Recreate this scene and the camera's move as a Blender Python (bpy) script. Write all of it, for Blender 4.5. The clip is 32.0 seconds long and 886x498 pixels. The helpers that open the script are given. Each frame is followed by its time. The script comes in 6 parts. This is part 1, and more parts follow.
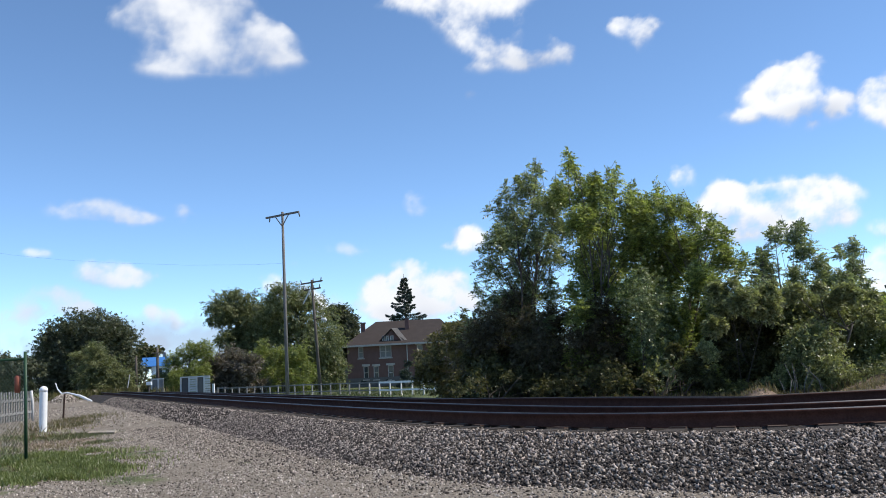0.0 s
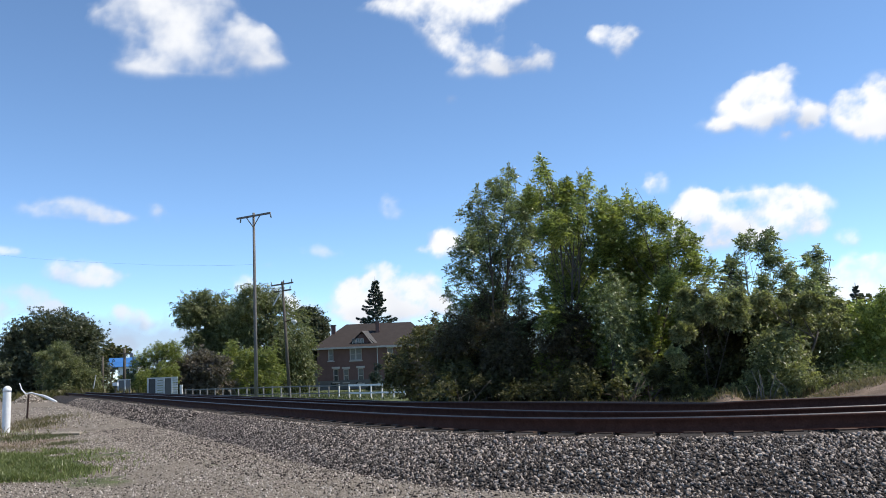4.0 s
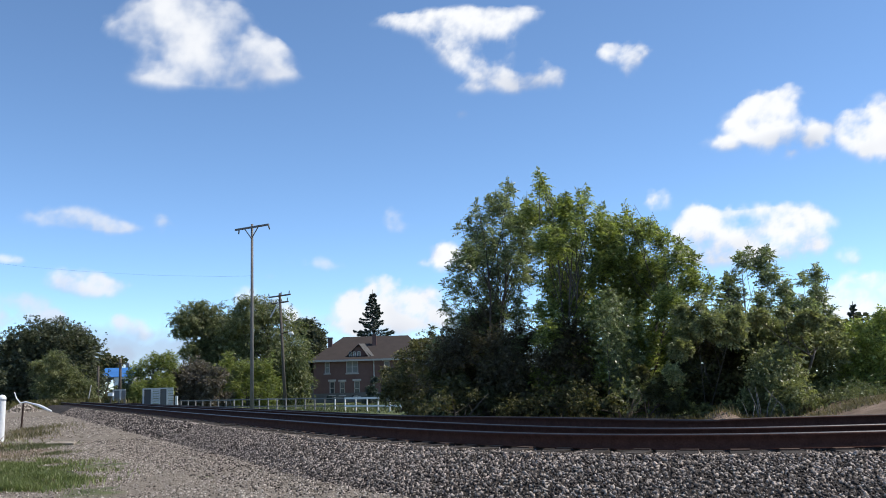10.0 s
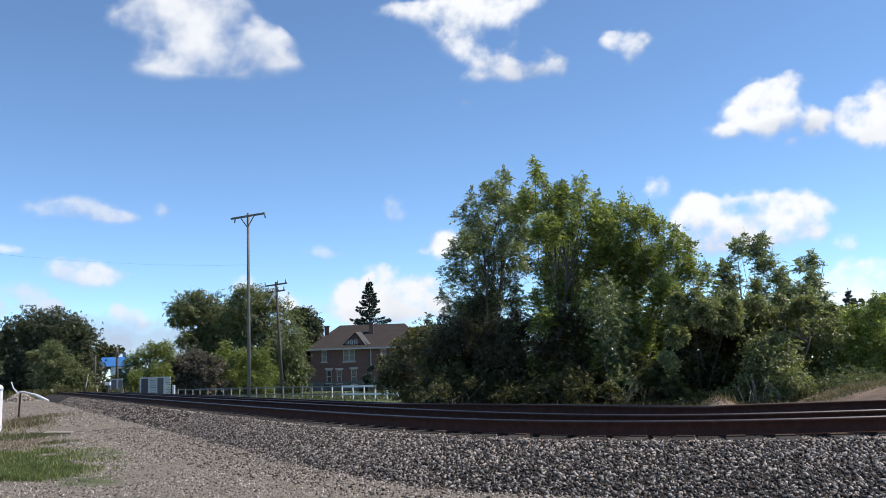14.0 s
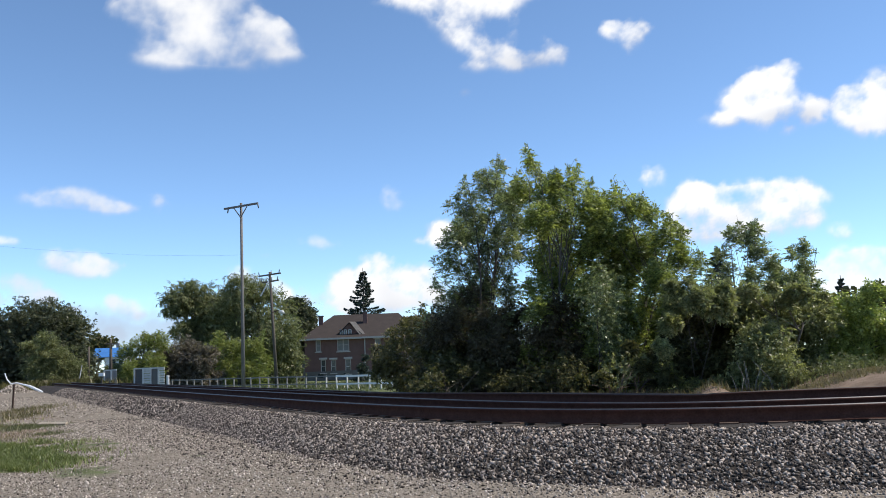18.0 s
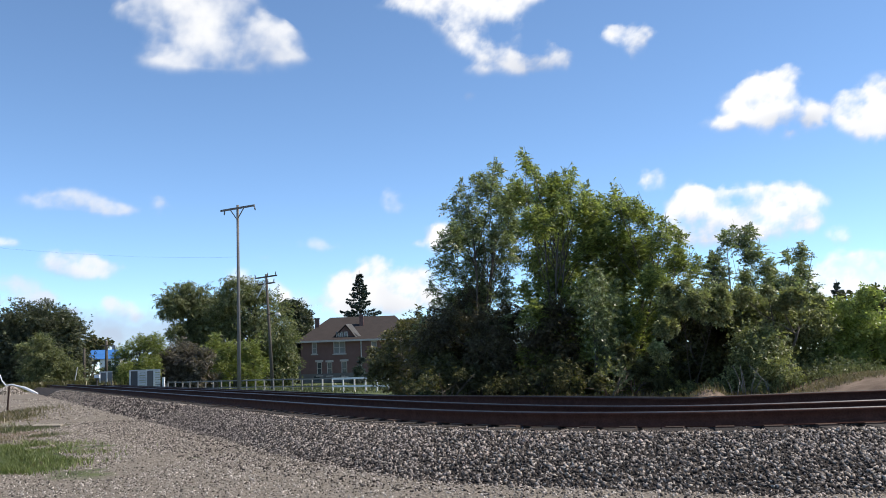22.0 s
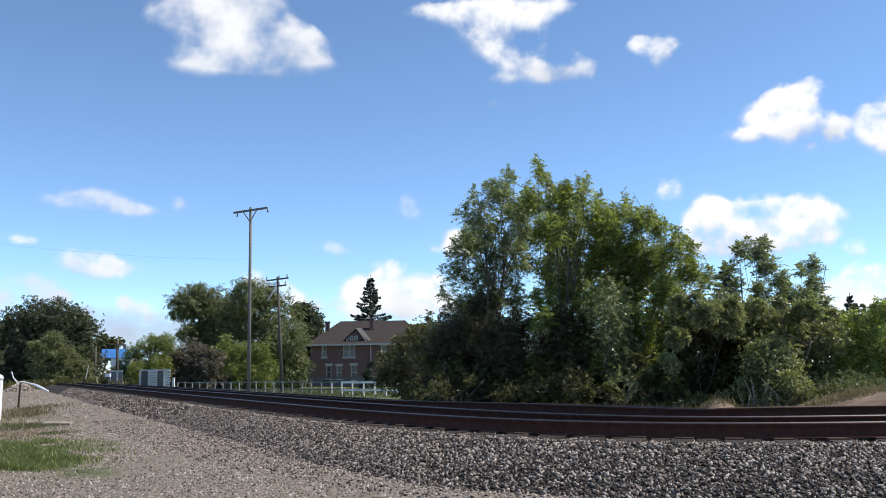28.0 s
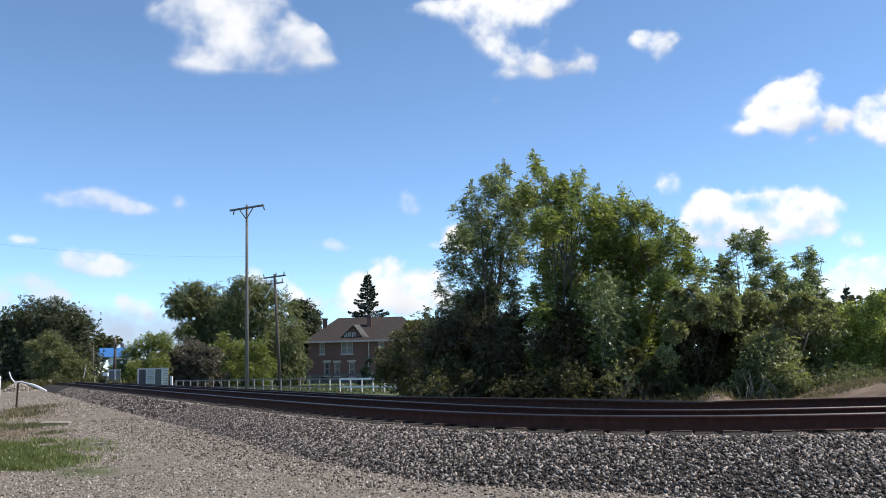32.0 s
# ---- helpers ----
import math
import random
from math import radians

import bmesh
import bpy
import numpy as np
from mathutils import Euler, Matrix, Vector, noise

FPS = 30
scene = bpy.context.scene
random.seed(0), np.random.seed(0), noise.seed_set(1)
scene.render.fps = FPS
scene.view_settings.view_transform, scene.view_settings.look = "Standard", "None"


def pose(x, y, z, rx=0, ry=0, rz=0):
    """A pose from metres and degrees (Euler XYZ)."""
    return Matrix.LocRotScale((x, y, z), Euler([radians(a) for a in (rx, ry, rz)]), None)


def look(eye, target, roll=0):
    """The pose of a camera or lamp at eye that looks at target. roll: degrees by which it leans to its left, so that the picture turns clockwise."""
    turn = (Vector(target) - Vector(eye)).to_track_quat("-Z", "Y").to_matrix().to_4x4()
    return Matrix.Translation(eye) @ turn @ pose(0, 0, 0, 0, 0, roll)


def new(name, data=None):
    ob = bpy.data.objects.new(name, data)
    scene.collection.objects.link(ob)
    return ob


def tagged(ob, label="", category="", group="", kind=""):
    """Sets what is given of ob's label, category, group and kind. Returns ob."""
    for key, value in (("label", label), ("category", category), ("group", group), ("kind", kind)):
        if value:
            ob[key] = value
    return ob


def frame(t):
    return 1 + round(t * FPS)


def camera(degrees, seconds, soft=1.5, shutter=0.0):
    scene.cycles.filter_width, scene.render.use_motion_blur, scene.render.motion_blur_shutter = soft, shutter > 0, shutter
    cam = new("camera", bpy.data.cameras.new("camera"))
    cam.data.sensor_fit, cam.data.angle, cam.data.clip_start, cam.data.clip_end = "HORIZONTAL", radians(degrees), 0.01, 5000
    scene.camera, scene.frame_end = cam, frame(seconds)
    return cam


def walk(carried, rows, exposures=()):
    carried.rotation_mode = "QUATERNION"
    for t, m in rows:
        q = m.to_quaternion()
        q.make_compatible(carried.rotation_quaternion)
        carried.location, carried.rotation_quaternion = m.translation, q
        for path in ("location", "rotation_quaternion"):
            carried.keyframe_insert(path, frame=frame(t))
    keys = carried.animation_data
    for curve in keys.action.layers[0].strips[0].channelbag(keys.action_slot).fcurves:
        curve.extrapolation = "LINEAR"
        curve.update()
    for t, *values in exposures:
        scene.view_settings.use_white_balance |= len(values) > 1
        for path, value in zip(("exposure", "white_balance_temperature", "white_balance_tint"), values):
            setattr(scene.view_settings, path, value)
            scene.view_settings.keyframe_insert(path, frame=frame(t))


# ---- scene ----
cam = camera(52.21, 32.0, soft=0.9)
EYE = (0.0, 0.0, 1.2)


def aim(yaw, pitch, roll):
    """The pose of the standing camera: degrees to the right, up, and of lean."""
    return (Matrix.Translation(EYE) @ Matrix.Rotation(radians(-yaw), 4, "Z")
            @ Matrix.Rotation(radians(90 + pitch), 4, "X") @ Matrix.Rotation(radians(roll), 4, "Z"))


# seconds, turn to the right, tilt up, lean
TURNS = [
    (0, 0.000, 7.432, -2.977),
    (0.5, 0.275, 7.509, -3.068),
    (1, 0.449, 7.616, -3.008),
    (1.5, 0.767, 7.590, -3.136),
    (2, 0.935, 7.698, -1.878),
    (2.5, 1.224, 7.788, -2.281),
    (3, 1.532, 7.685, -2.299),
    (3.5, 1.759, 7.512, -2.480),
    (5.5, 2.014, 7.941, -2.270),
    (6, 2.068, 7.963, -2.412),
    (6.5, 2.103, 7.817, -2.641),
    (7, 2.224, 7.824, -2.398),
    (7.5, 2.444, 7.902, -1.982),
    (8, 2.552, 8.111, -1.879),
    (8.5, 2.623, 8.242, -2.125),
    (9, 2.556, 8.203, -1.901),
    (9.5, 2.162, 8.454, -1.502),
    (10, 1.969, 8.430, -1.763),
    (10.5, 2.094, 8.339, -1.501),
    (11, 2.342, 8.248, -1.675),
    (11.5, 2.352, 8.043, -1.919),
    (12, 2.446, 8.121, -1.528),
    (12.5, 2.636, 8.353, -0.730),
    (13, 2.647, 8.599, -1.198),
    (13.5, 2.370, 8.301, -2.093),
    (14, 2.181, 7.665, -2.026),
    (14.5, 2.261, 7.152, -2.174),
    (16.5, 2.517, 6.854, -2.485),
    (17, 2.570, 6.951, -2.408),
    (17.5, 2.556, 6.937, -1.906),
    (18, 2.558, 6.977, -2.302),
    (18.5, 2.430, 7.050, -2.318),
    (19, 2.408, 7.061, -2.379),
    (19.5, 2.458, 7.165, -2.104),
    (20, 2.471, 7.143, -2.181),
    (20.5, 2.538, 7.155, -2.294),
    (21, 2.508, 6.994, -2.532),
    (21.5, 2.575, 6.934, -2.279),
    (22, 2.785, 7.140, -2.148),
    (22.5, 2.780, 7.283, -2.119),
    (23, 2.694, 7.276, -2.268),
    (23.5, 2.637, 7.069, -2.504),
    (24, 2.769, 7.131, -2.021),
    (24.5, 2.735, 7.134, -2.202),
    (25, 2.614, 7.127, -2.370),
    (25.5, 2.450, 6.963, -2.521),
    (27.5, 2.266, 7.305, -1.601),
    (28, 2.054, 7.521, -0.992),
    (28.5, 1.906, 7.532, -1.351),
    (29, 1.966, 7.517, -1.183),
    (29.5, 1.996, 7.538, -1.138),
    (30, 1.927, 7.570, -1.221),
    (30.5, 2.021, 7.458, -1.599),
    (31, 2.004, 7.278, -1.870),
    (31.5, 2.109, 7.220, -1.635),
    (32, 2.250, 7.250, -1.562),
]
# seconds, stops, kelvin, tint: the picture turns a little darker and bluer from 8 to 14 s
STOPS = [(0.0, 0.56, 6300, 10), (3.0, 0.56, 6350, 10), (6.0, 0.60, 6430, 10), (8.5, 0.54, 6320, 10), (14.0, 0.51, 6320, 10), (17.0, 0.61, 6500, 10), (32.0, 0.61, 6460, 10)]
walk(cam, [(t, aim(a, b, c)) for t, a, b, c in TURNS], STOPS)

# ---- sky and sun ----
SUN_AZ, SUN_EL = 88.0, 50.0
world = bpy.data.worlds.new("sky")
scene.world = world
world.use_nodes = True
wn, wl = world.node_tree.nodes, world.node_tree.links
wn.clear()
sky = wn.new("ShaderNodeTexSky")
sky.sky_type, sky.sun_disc = "NISHITA", False
sky.sun_elevation, sky.sun_rotation = radians(SUN_EL), radians(SUN_AZ)
sky.altitude, sky.air_density, sky.dust_density, sky.ozone_density = 3000, 0.84, 0.3, 4.2
bg = wn.new("ShaderNodeBackground")
bg.inputs["Strength"].default_value = 0.15
wo = wn.new("ShaderNodeOutputWorld")
hue = wn.new("ShaderNodeHueSaturation")
hue.inputs["Saturation"].default_value = 1.0
tint = wn.new("ShaderNodeMix")
tint.data_type, tint.blend_type = "RGBA", "MULTIPLY"
tint.inputs[0].default_value, tint.inputs[7].default_value = 1.0, (1.005, 1.03, 0.965, 1)
wl.new(sky.outputs[0], hue.inputs["Color"])
wl.new(hue.outputs[0], tint.inputs[6])
wl.new(tint.outputs[2], bg.inputs[0])
wl.new(bg.outputs[0], wo.inputs[0])
sun_data = bpy.data.lights.new("sun", "SUN")
sun_data.energy, sun_data.angle, sun_data.color = 3.6, radians(0.55), (1.0, 0.92, 0.80)
sun = new("sun", sun_data)
a, e = radians(SUN_AZ), radians(SUN_EL)
sun.matrix_world = look((0, 0, 60), (-math.sin(a) * math.cos(e), -math.cos(a) * math.cos(e), 60 - math.sin(e)))
rng = np.random.default_rng(7)


# ---- materials ----
def material(name, colours, scale=4.0, rough=0.8, bump=0.0, metal=0.0, fine=6.0, island=0.0, obj=0.0, through_light=0.0, coords="Object", spec=0.3, stretch=(1, 1, 1)):
    """Two scales of noise between the colours, with relief of the finer one."""
    m = bpy.data.materials.new(name)
    m.use_nodes = True
    n, l = m.node_tree.nodes, m.node_tree.links
    n.clear()
    out, b = n.new("ShaderNodeOutputMaterial"), n.new("ShaderNodeBsdfPrincipled")
    co = n.new("ShaderNodeTexCoord")
    mp = n.new("ShaderNodeMapping")
    mp.inputs["Scale"].default_value = stretch
    l.new(co.outputs[coords], mp.inputs[0])
    big, small = n.new("ShaderNodeTexNoise"), n.new("ShaderNodeTexNoise")
    big.inputs["Scale"].default_value, small.inputs["Scale"].default_value = scale, scale * fine
    for t in (big, small):
        t.inputs["Detail"].default_value = 4
        l.new(mp.outputs[0], t.inputs["Vector"])
    mix = n.new("ShaderNodeMix")
    mix.inputs[0].default_value = 0.5
    l.new(big.outputs[0], mix.inputs[2]), l.new(small.outputs[0], mix.inputs[3])
    value = mix.outputs[0]
    for amount, kind, sock in ((island, "ShaderNodeNewGeometry", "Random Per Island"), (obj, "ShaderNodeObjectInfo", "Random")):
        if amount:
            g, mm = n.new(kind), n.new("ShaderNodeMix")
            mm.inputs[0].default_value = amount
            l.new(value, mm.inputs[2]), l.new(g.outputs[sock], mm.inputs[3])
            value = mm.outputs[0]
    ramp = n.new("ShaderNodeValToRGB")
    lo, hi = (0.3, 0.7) if not (island or obj) else (0.15, 0.85)
    cols = list(colours)
    while len(ramp.color_ramp.elements) < len(cols):
        ramp.color_ramp.elements.new(0.5)
    for i, c in enumerate(cols):
        el = ramp.color_ramp.elements[i]
        el.position, el.color = lo + (hi - lo) * i / max(1, len(cols) - 1), (*c, 1)
    l.new(value, ramp.inputs[0])
    l.new(ramp.outputs[0], b.inputs["Base Color"])
    b.inputs["Roughness"].default_value, b.inputs["Metallic"].default_value = rough, metal
    b.inputs["Specular IOR Level"].default_value = spec
    if bump:
        bp = n.new("ShaderNodeBump")
        bp.inputs["Strength"].default_value, bp.inputs["Distance"].default_value = min(1, bump), 0.02 * max(1, bump)
        l.new(small.outputs[0], bp.inputs["Height"])
        l.new(bp.outputs[0], b.inputs["Normal"])
    surf = b.outputs[0]
    if through_light:
        tr, ms = n.new("ShaderNodeBsdfTranslucent"), n.new("ShaderNodeMixShader")
        warm = n.new("ShaderNodeMix")
        warm.data_type, warm.blend_type = "RGBA", "MULTIPLY"
        warm.inputs[0].default_value = 1.0
        warm.inputs[7].default_value = (1.14, 1.26, 0.74, 1)
        l.new(ramp.outputs[0], warm.inputs[6])
        l.new(warm.outputs[2], tr.inputs[0])
        ms.inputs[0].default_value = through_light
        l.new(surf, ms.inputs[1]), l.new(tr.outputs[0], ms.inputs[2])
        surf = ms.outputs[0]
    l.new(surf, out.inputs[0])
    return m


def leaf_material(name, dark, mid, light, glow=0.45, spec=0.5):
    return material(name, (dark, mid, light), 0.4, 0.34, 0, 0, 5, island=0.5, through_light=glow, spec=spec)


M = {}
M["ballast"] = material("ballast_stone", ((0.024, 0.018, 0.015), (0.080, 0.065, 0.055), (0.45, 0.38, 0.325)), 5, 0.85, 0.4, island=0.75)
M["singlestone"] = material("single_stone", ((0.037, 0.029, 0.024), (0.127, 0.097, 0.085), (0.417, 0.336, 0.291)), 9, 0.85, 0.4, obj=0.7)
# far darker than the stones: shade in their gaps is in this colour
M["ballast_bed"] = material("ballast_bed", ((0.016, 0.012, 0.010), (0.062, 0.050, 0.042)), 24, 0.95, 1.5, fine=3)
M["pebble"] = material("road_pebble", ((0.064, 0.053, 0.042), (0.25, 0.211, 0.171), (0.66, 0.58, 0.50)), 5, 0.9, 0.3, island=0.7)
M["rail"] = material("rail_rust", ((0.048, 0.021, 0.015), (0.100, 0.045, 0.033)), 8, 0.9, 0.4, spec=0.08)
M["railhead"] = material("rail_head_steel", ((0.12, 0.110, 0.104), (0.21, 0.195, 0.188)), 6, 0.52, 0.05, metal=1.0)
M["raildull"] = material("dull_rail_head", ((0.05, 0.04, 0.036), (0.10, 0.085, 0.078)), 6, 0.6, 0.05, metal=0.6)
M["drywood"] = material("dry_board", ((0.276, 0.236, 0.184), (0.483, 0.414, 0.328)), 4, 0.85, 0.6, stretch=(1, 6, 6))
M["tie"] = material("creosoted_timber", ((0.018, 0.015, 0.012), (0.042, 0.034, 0.028), (0.082, 0.068, 0.058)), 3, 0.9, 0.8, obj=0.4, stretch=(1, 6, 6))
M["steel"] = material("rusty_plate", ((0.05, 0.03, 0.02), (0.12, 0.07, 0.05)), 12, 0.7, 0.3)
M["pole"] = material("weathered_pole", ((0.11, 0.101, 0.095), (0.24, 0.222, 0.206)), 2, 0.85, 0.5, stretch=(6, 6, 0.6))
M["darkwood"] = material("dark_pole", ((0.057, 0.048, 0.040), (0.149, 0.127, 0.103)), 2, 0.85, 0.5, stretch=(6, 6, 0.6))
M["white"] = material("white_paint", ((0.70, 0.70, 0.70), (0.85, 0.85, 0.84)), 3, 0.5, 0.1)
M["offwhite"] = material("weathered_white_paint", ((0.42, 0.41, 0.39), (0.68, 0.67, 0.64)), 2, 0.7, 0.3)
M["greywood"] = material("grey_board", ((0.15, 0.145, 0.138), (0.30, 0.29, 0.275)), 2, 0.8, 0.4, obj=0.4)
M["darkpanel"] = material("stained_grey_board", ((0.08, 0.076, 0.073), (0.15, 0.142, 0.138)), 2, 0.85, 0.4, obj=0.4)
M["green"] = material("green_vinyl", ((0.014, 0.04, 0.02), (0.03, 0.075, 0.036)), 5, 0.45, 0.1)
M["red"] = material("faded_red", ((0.22, 0.065, 0.04), (0.34, 0.11, 0.07)), 5, 0.6, 0.1)
M["glass"] = material("insulator_glass", ((0.10, 0.12, 0.13), (0.18, 0.20, 0.21)), 5, 0.2, 0)
M["wire"] = material("wire", ((0.03, 0.03, 0.03), (0.06, 0.06, 0.06)), 5, 0.6, 0)
M["brick"] = material("house_brick", ((0.135, 0.076, 0.066), (0.200, 0.118, 0.10)), 1.5, 0.9, 0.3, fine=9)
M["roof"] = material("brown_shingle", ((0.034, 0.027, 0.024), (0.055, 0.043, 0.038)), 1.2, 0.9, 0.4, fine=8)
# paler copy of the shingle: sunlight on the dormer slope as colour
M["sunlitroof"] = material("sunlit_shingle", ((0.20, 0.175, 0.155), (0.34, 0.30, 0.27)), 1.2, 0.9, 0.4, fine=8)
M["trim"] = material("cream_trim", ((0.42, 0.38, 0.345), (0.58, 0.54, 0.495)), 2, 0.7, 0.1)
M["stone"] = material("pale_foundation", ((0.11, 0.10, 0.095), (0.19, 0.18, 0.165)), 2, 0.9, 0.3)
M["pane"] = material("window_pane", ((0.03, 0.035, 0.04), (0.06, 0.07, 0.08)), 1, 0.12, 0, spec=0.6)
M["curtain"] = material("window_blind", ((0.20, 0.195, 0.185), (0.29, 0.28, 0.265)), 1.5, 0.6, 0)
M["blue"] = material("blue_tarp", ((0.03, 0.13, 0.36), (0.06, 0.20, 0.48)), 1.5, 0.6, 0.3)
M["bark"] = material("bark", ((0.06, 0.05, 0.04), (0.17, 0.145, 0.12)), 3, 0.95, 1.0, stretch=(4, 4, 0.7))
M["locust"] = leaf_material("locust_leaf", (0.061, 0.077, 0.024), (0.217, 0.246, 0.071), (0.56, 0.575, 0.19), 0.44, 0.6)
M["greylocust"] = leaf_material("dull_locust_leaf", (0.056, 0.068, 0.032), (0.195, 0.222, 0.105), (0.53, 0.55, 0.29), 0.38, 0.6)
M["bushleaf"] = leaf_material("bush_leaf", (0.073, 0.081, 0.040), (0.222, 0.230, 0.107), (0.47, 0.460, 0.235), 0.42, 0.35)
M["limeleaf"] = leaf_material("lime_green_leaf", (0.103, 0.130, 0.048), (0.287, 0.330, 0.107), (0.543, 0.570, 0.223), 0.48, 0.35)
# dark far foliage; under the locusts this colour also carries the shade
M["darkleaf"] = leaf_material("dark_and_shaded_leaf", (0.037, 0.039, 0.020), (0.089, 0.088, 0.039), (0.184, 0.165, 0.074), 0.3, 0.15)
M["willowleaf"] = leaf_material("grey_green_leaf", (0.072, 0.079, 0.040), (0.171, 0.182, 0.088), (0.296, 0.302, 0.147), 0.32, 0.15)
M["yellowleaf"] = leaf_material("yellow_green_leaf", (0.103, 0.130, 0.042), (0.214, 0.237, 0.072), (0.350, 0.358, 0.122), 0.36, 0.2)
M["brownleaf"] = leaf_material("reddish_brown_leaf", (0.090, 0.077, 0.065), (0.165, 0.139, 0.114), (0.247, 0.210, 0.162), 0.3, 0.2)
M["mapleleaf"] = leaf_material("deep_green_leaf", (0.044, 0.050, 0.032), (0.092, 0.100, 0.060), (0.168, 0.176, 0.104), 0.27, 0.2)
# brownish leaf, darkened for the shade low among the locusts
M["shadedleaf"] = leaf_material("brown_shaded_leaf", (0.050, 0.042, 0.029), (0.102, 0.085, 0.051), (0.205, 0.172, 0.098), 0.3, 0.15)
M["drybush"] = leaf_material("tan_bush_leaf", (0.058, 0.056, 0.027), (0.125, 0.115, 0.052), (0.230, 0.200, 0.090), 0.33, 0.2)
M["needle"] = leaf_material("spruce_needle", (0.018, 0.028, 0.020), (0.036, 0.052, 0.036), (0.06, 0.08, 0.055), 0.15)
M["grassblade"] = leaf_material("grass_blade", (0.100, 0.125, 0.042), (0.185, 0.212, 0.075), (0.30, 0.325, 0.135), 0.35)
M["lawnblade"] = leaf_material("lawn_blade", (0.06, 0.07, 0.028), (0.115, 0.125, 0.052), (0.19, 0.195, 0.09), 0.3)
M["dryblade"] = leaf_material("dry_grass_blade", (0.12, 0.10, 0.055), (0.21, 0.17, 0.10), (0.30, 0.245, 0.16), 0.3)


def ground_material():
    """Grass, dry soil and gravel, laid out by the sheet's own point values."""
    m = bpy.data.materials.new("ground_cover")
    m.use_nodes = True
    n, l = m.node_tree.nodes, m.node_tree.links
    b = n["Principled BSDF"]
    b.inputs["Roughness"].default_value, b.inputs["Specular IOR Level"].default_value = 0.95, 0.15
    co = n.new("ShaderNodeTexCoord")

    def noise_ramp(scale, detail, cols):
        t, r = n.new("ShaderNodeTexNoise"), n.new("ShaderNodeValToRGB")
        t.inputs["Scale"].default_value, t.inputs["Detail"].default_value = scale, detail
        l.new(co.outputs["Object"], t.inputs["Vector"])
        r.color_ramp.elements[0].position, r.color_ramp.elements[1].position = 0.33, 0.68
        for i, c in enumerate(cols):
            r.color_ramp.elements[i].color = (*c, 1)
        l.new(t.outputs[0], r.inputs[0])
        return t, r

    _, grass = noise_ramp(3.0, 8, ((0.06, 0.078, 0.03), (0.14, 0.155, 0.065)))
    _, soil = noise_ramp(2.0, 9, ((0.15, 0.108, 0.077), (0.29, 0.215, 0.16)))
    gt, gravel = noise_ramp(38.0, 6, ((0.074, 0.062, 0.047), (0.300, 0.252, 0.198)))
    vo = n.new("ShaderNodeTexVoronoi")
    vo.inputs["Scale"].default_value = 42
    l.new(co.outputs["Object"], vo.inputs["Vector"])
    vr = n.new("ShaderNodeValToRGB")
    vr.color_ramp.elements[0].position, vr.color_ramp.elements[1].position = 0.0, 1.0
    vr.color_ramp.elements[0].color, vr.color_ramp.elements[1].color = (0.076, 0.064, 0.050, 1), (0.415, 0.355, 0.288, 1)
    sep = n.new("ShaderNodeSeparateColor")
    l.new(vo.outputs["Color"], sep.inputs[0])
    l.new(sep.outputs[0], vr.inputs[0])
    gm = n.new("ShaderNodeMix")
    gm.data_type = "RGBA"
    gm.inputs[0].default_value = 0.5
    l.new(gravel.outputs[0], gm.inputs[6]), l.new(vr.outputs[0], gm.inputs[7])
    pt, _ = noise_ramp(1.25, 9, ((0, 0, 0), (1, 1, 1)))
    last = grass.outputs[0]
    for key, top in (("soil", soil.outputs[0]), ("gravel", gm.outputs[2])):
        at = n.new("ShaderNodeAttribute")
        at.attribute_name = key
        add = n.new("ShaderNodeMath")
        add.operation = "MULTIPLY_ADD"
        add.inputs[1].default_value = 0.9
        l.new(pt.outputs[0], add.inputs[0]), l.new(at.outputs["Fac"], add.inputs[2])
        mr = n.new("ShaderNodeMapRange")
        mr.inputs[1].default_value, mr.inputs[2].default_value = 0.85, 1.05
        l.new(add.outputs[0], mr.inputs[0])
        mx = n.new("ShaderNodeMix")
        mx.data_type = "RGBA"
        l.new(mr.outputs[0], mx.inputs[0]), l.new(last, mx.inputs[6]), l.new(top, mx.inputs[7])
        last = mx.outputs[2]
    l.new(last, b.inputs["Base Color"])
    bp = n.new("ShaderNodeBump")
    bp.inputs["Strength"].default_value, bp.inputs["Distance"].default_value = 0.9, 0.02
    l.new(vo.outputs["Distance"], bp.inputs["Height"])
    l.new(bp.outputs[0], b.inputs["Normal"])
    return m


M["ground"] = ground_material()


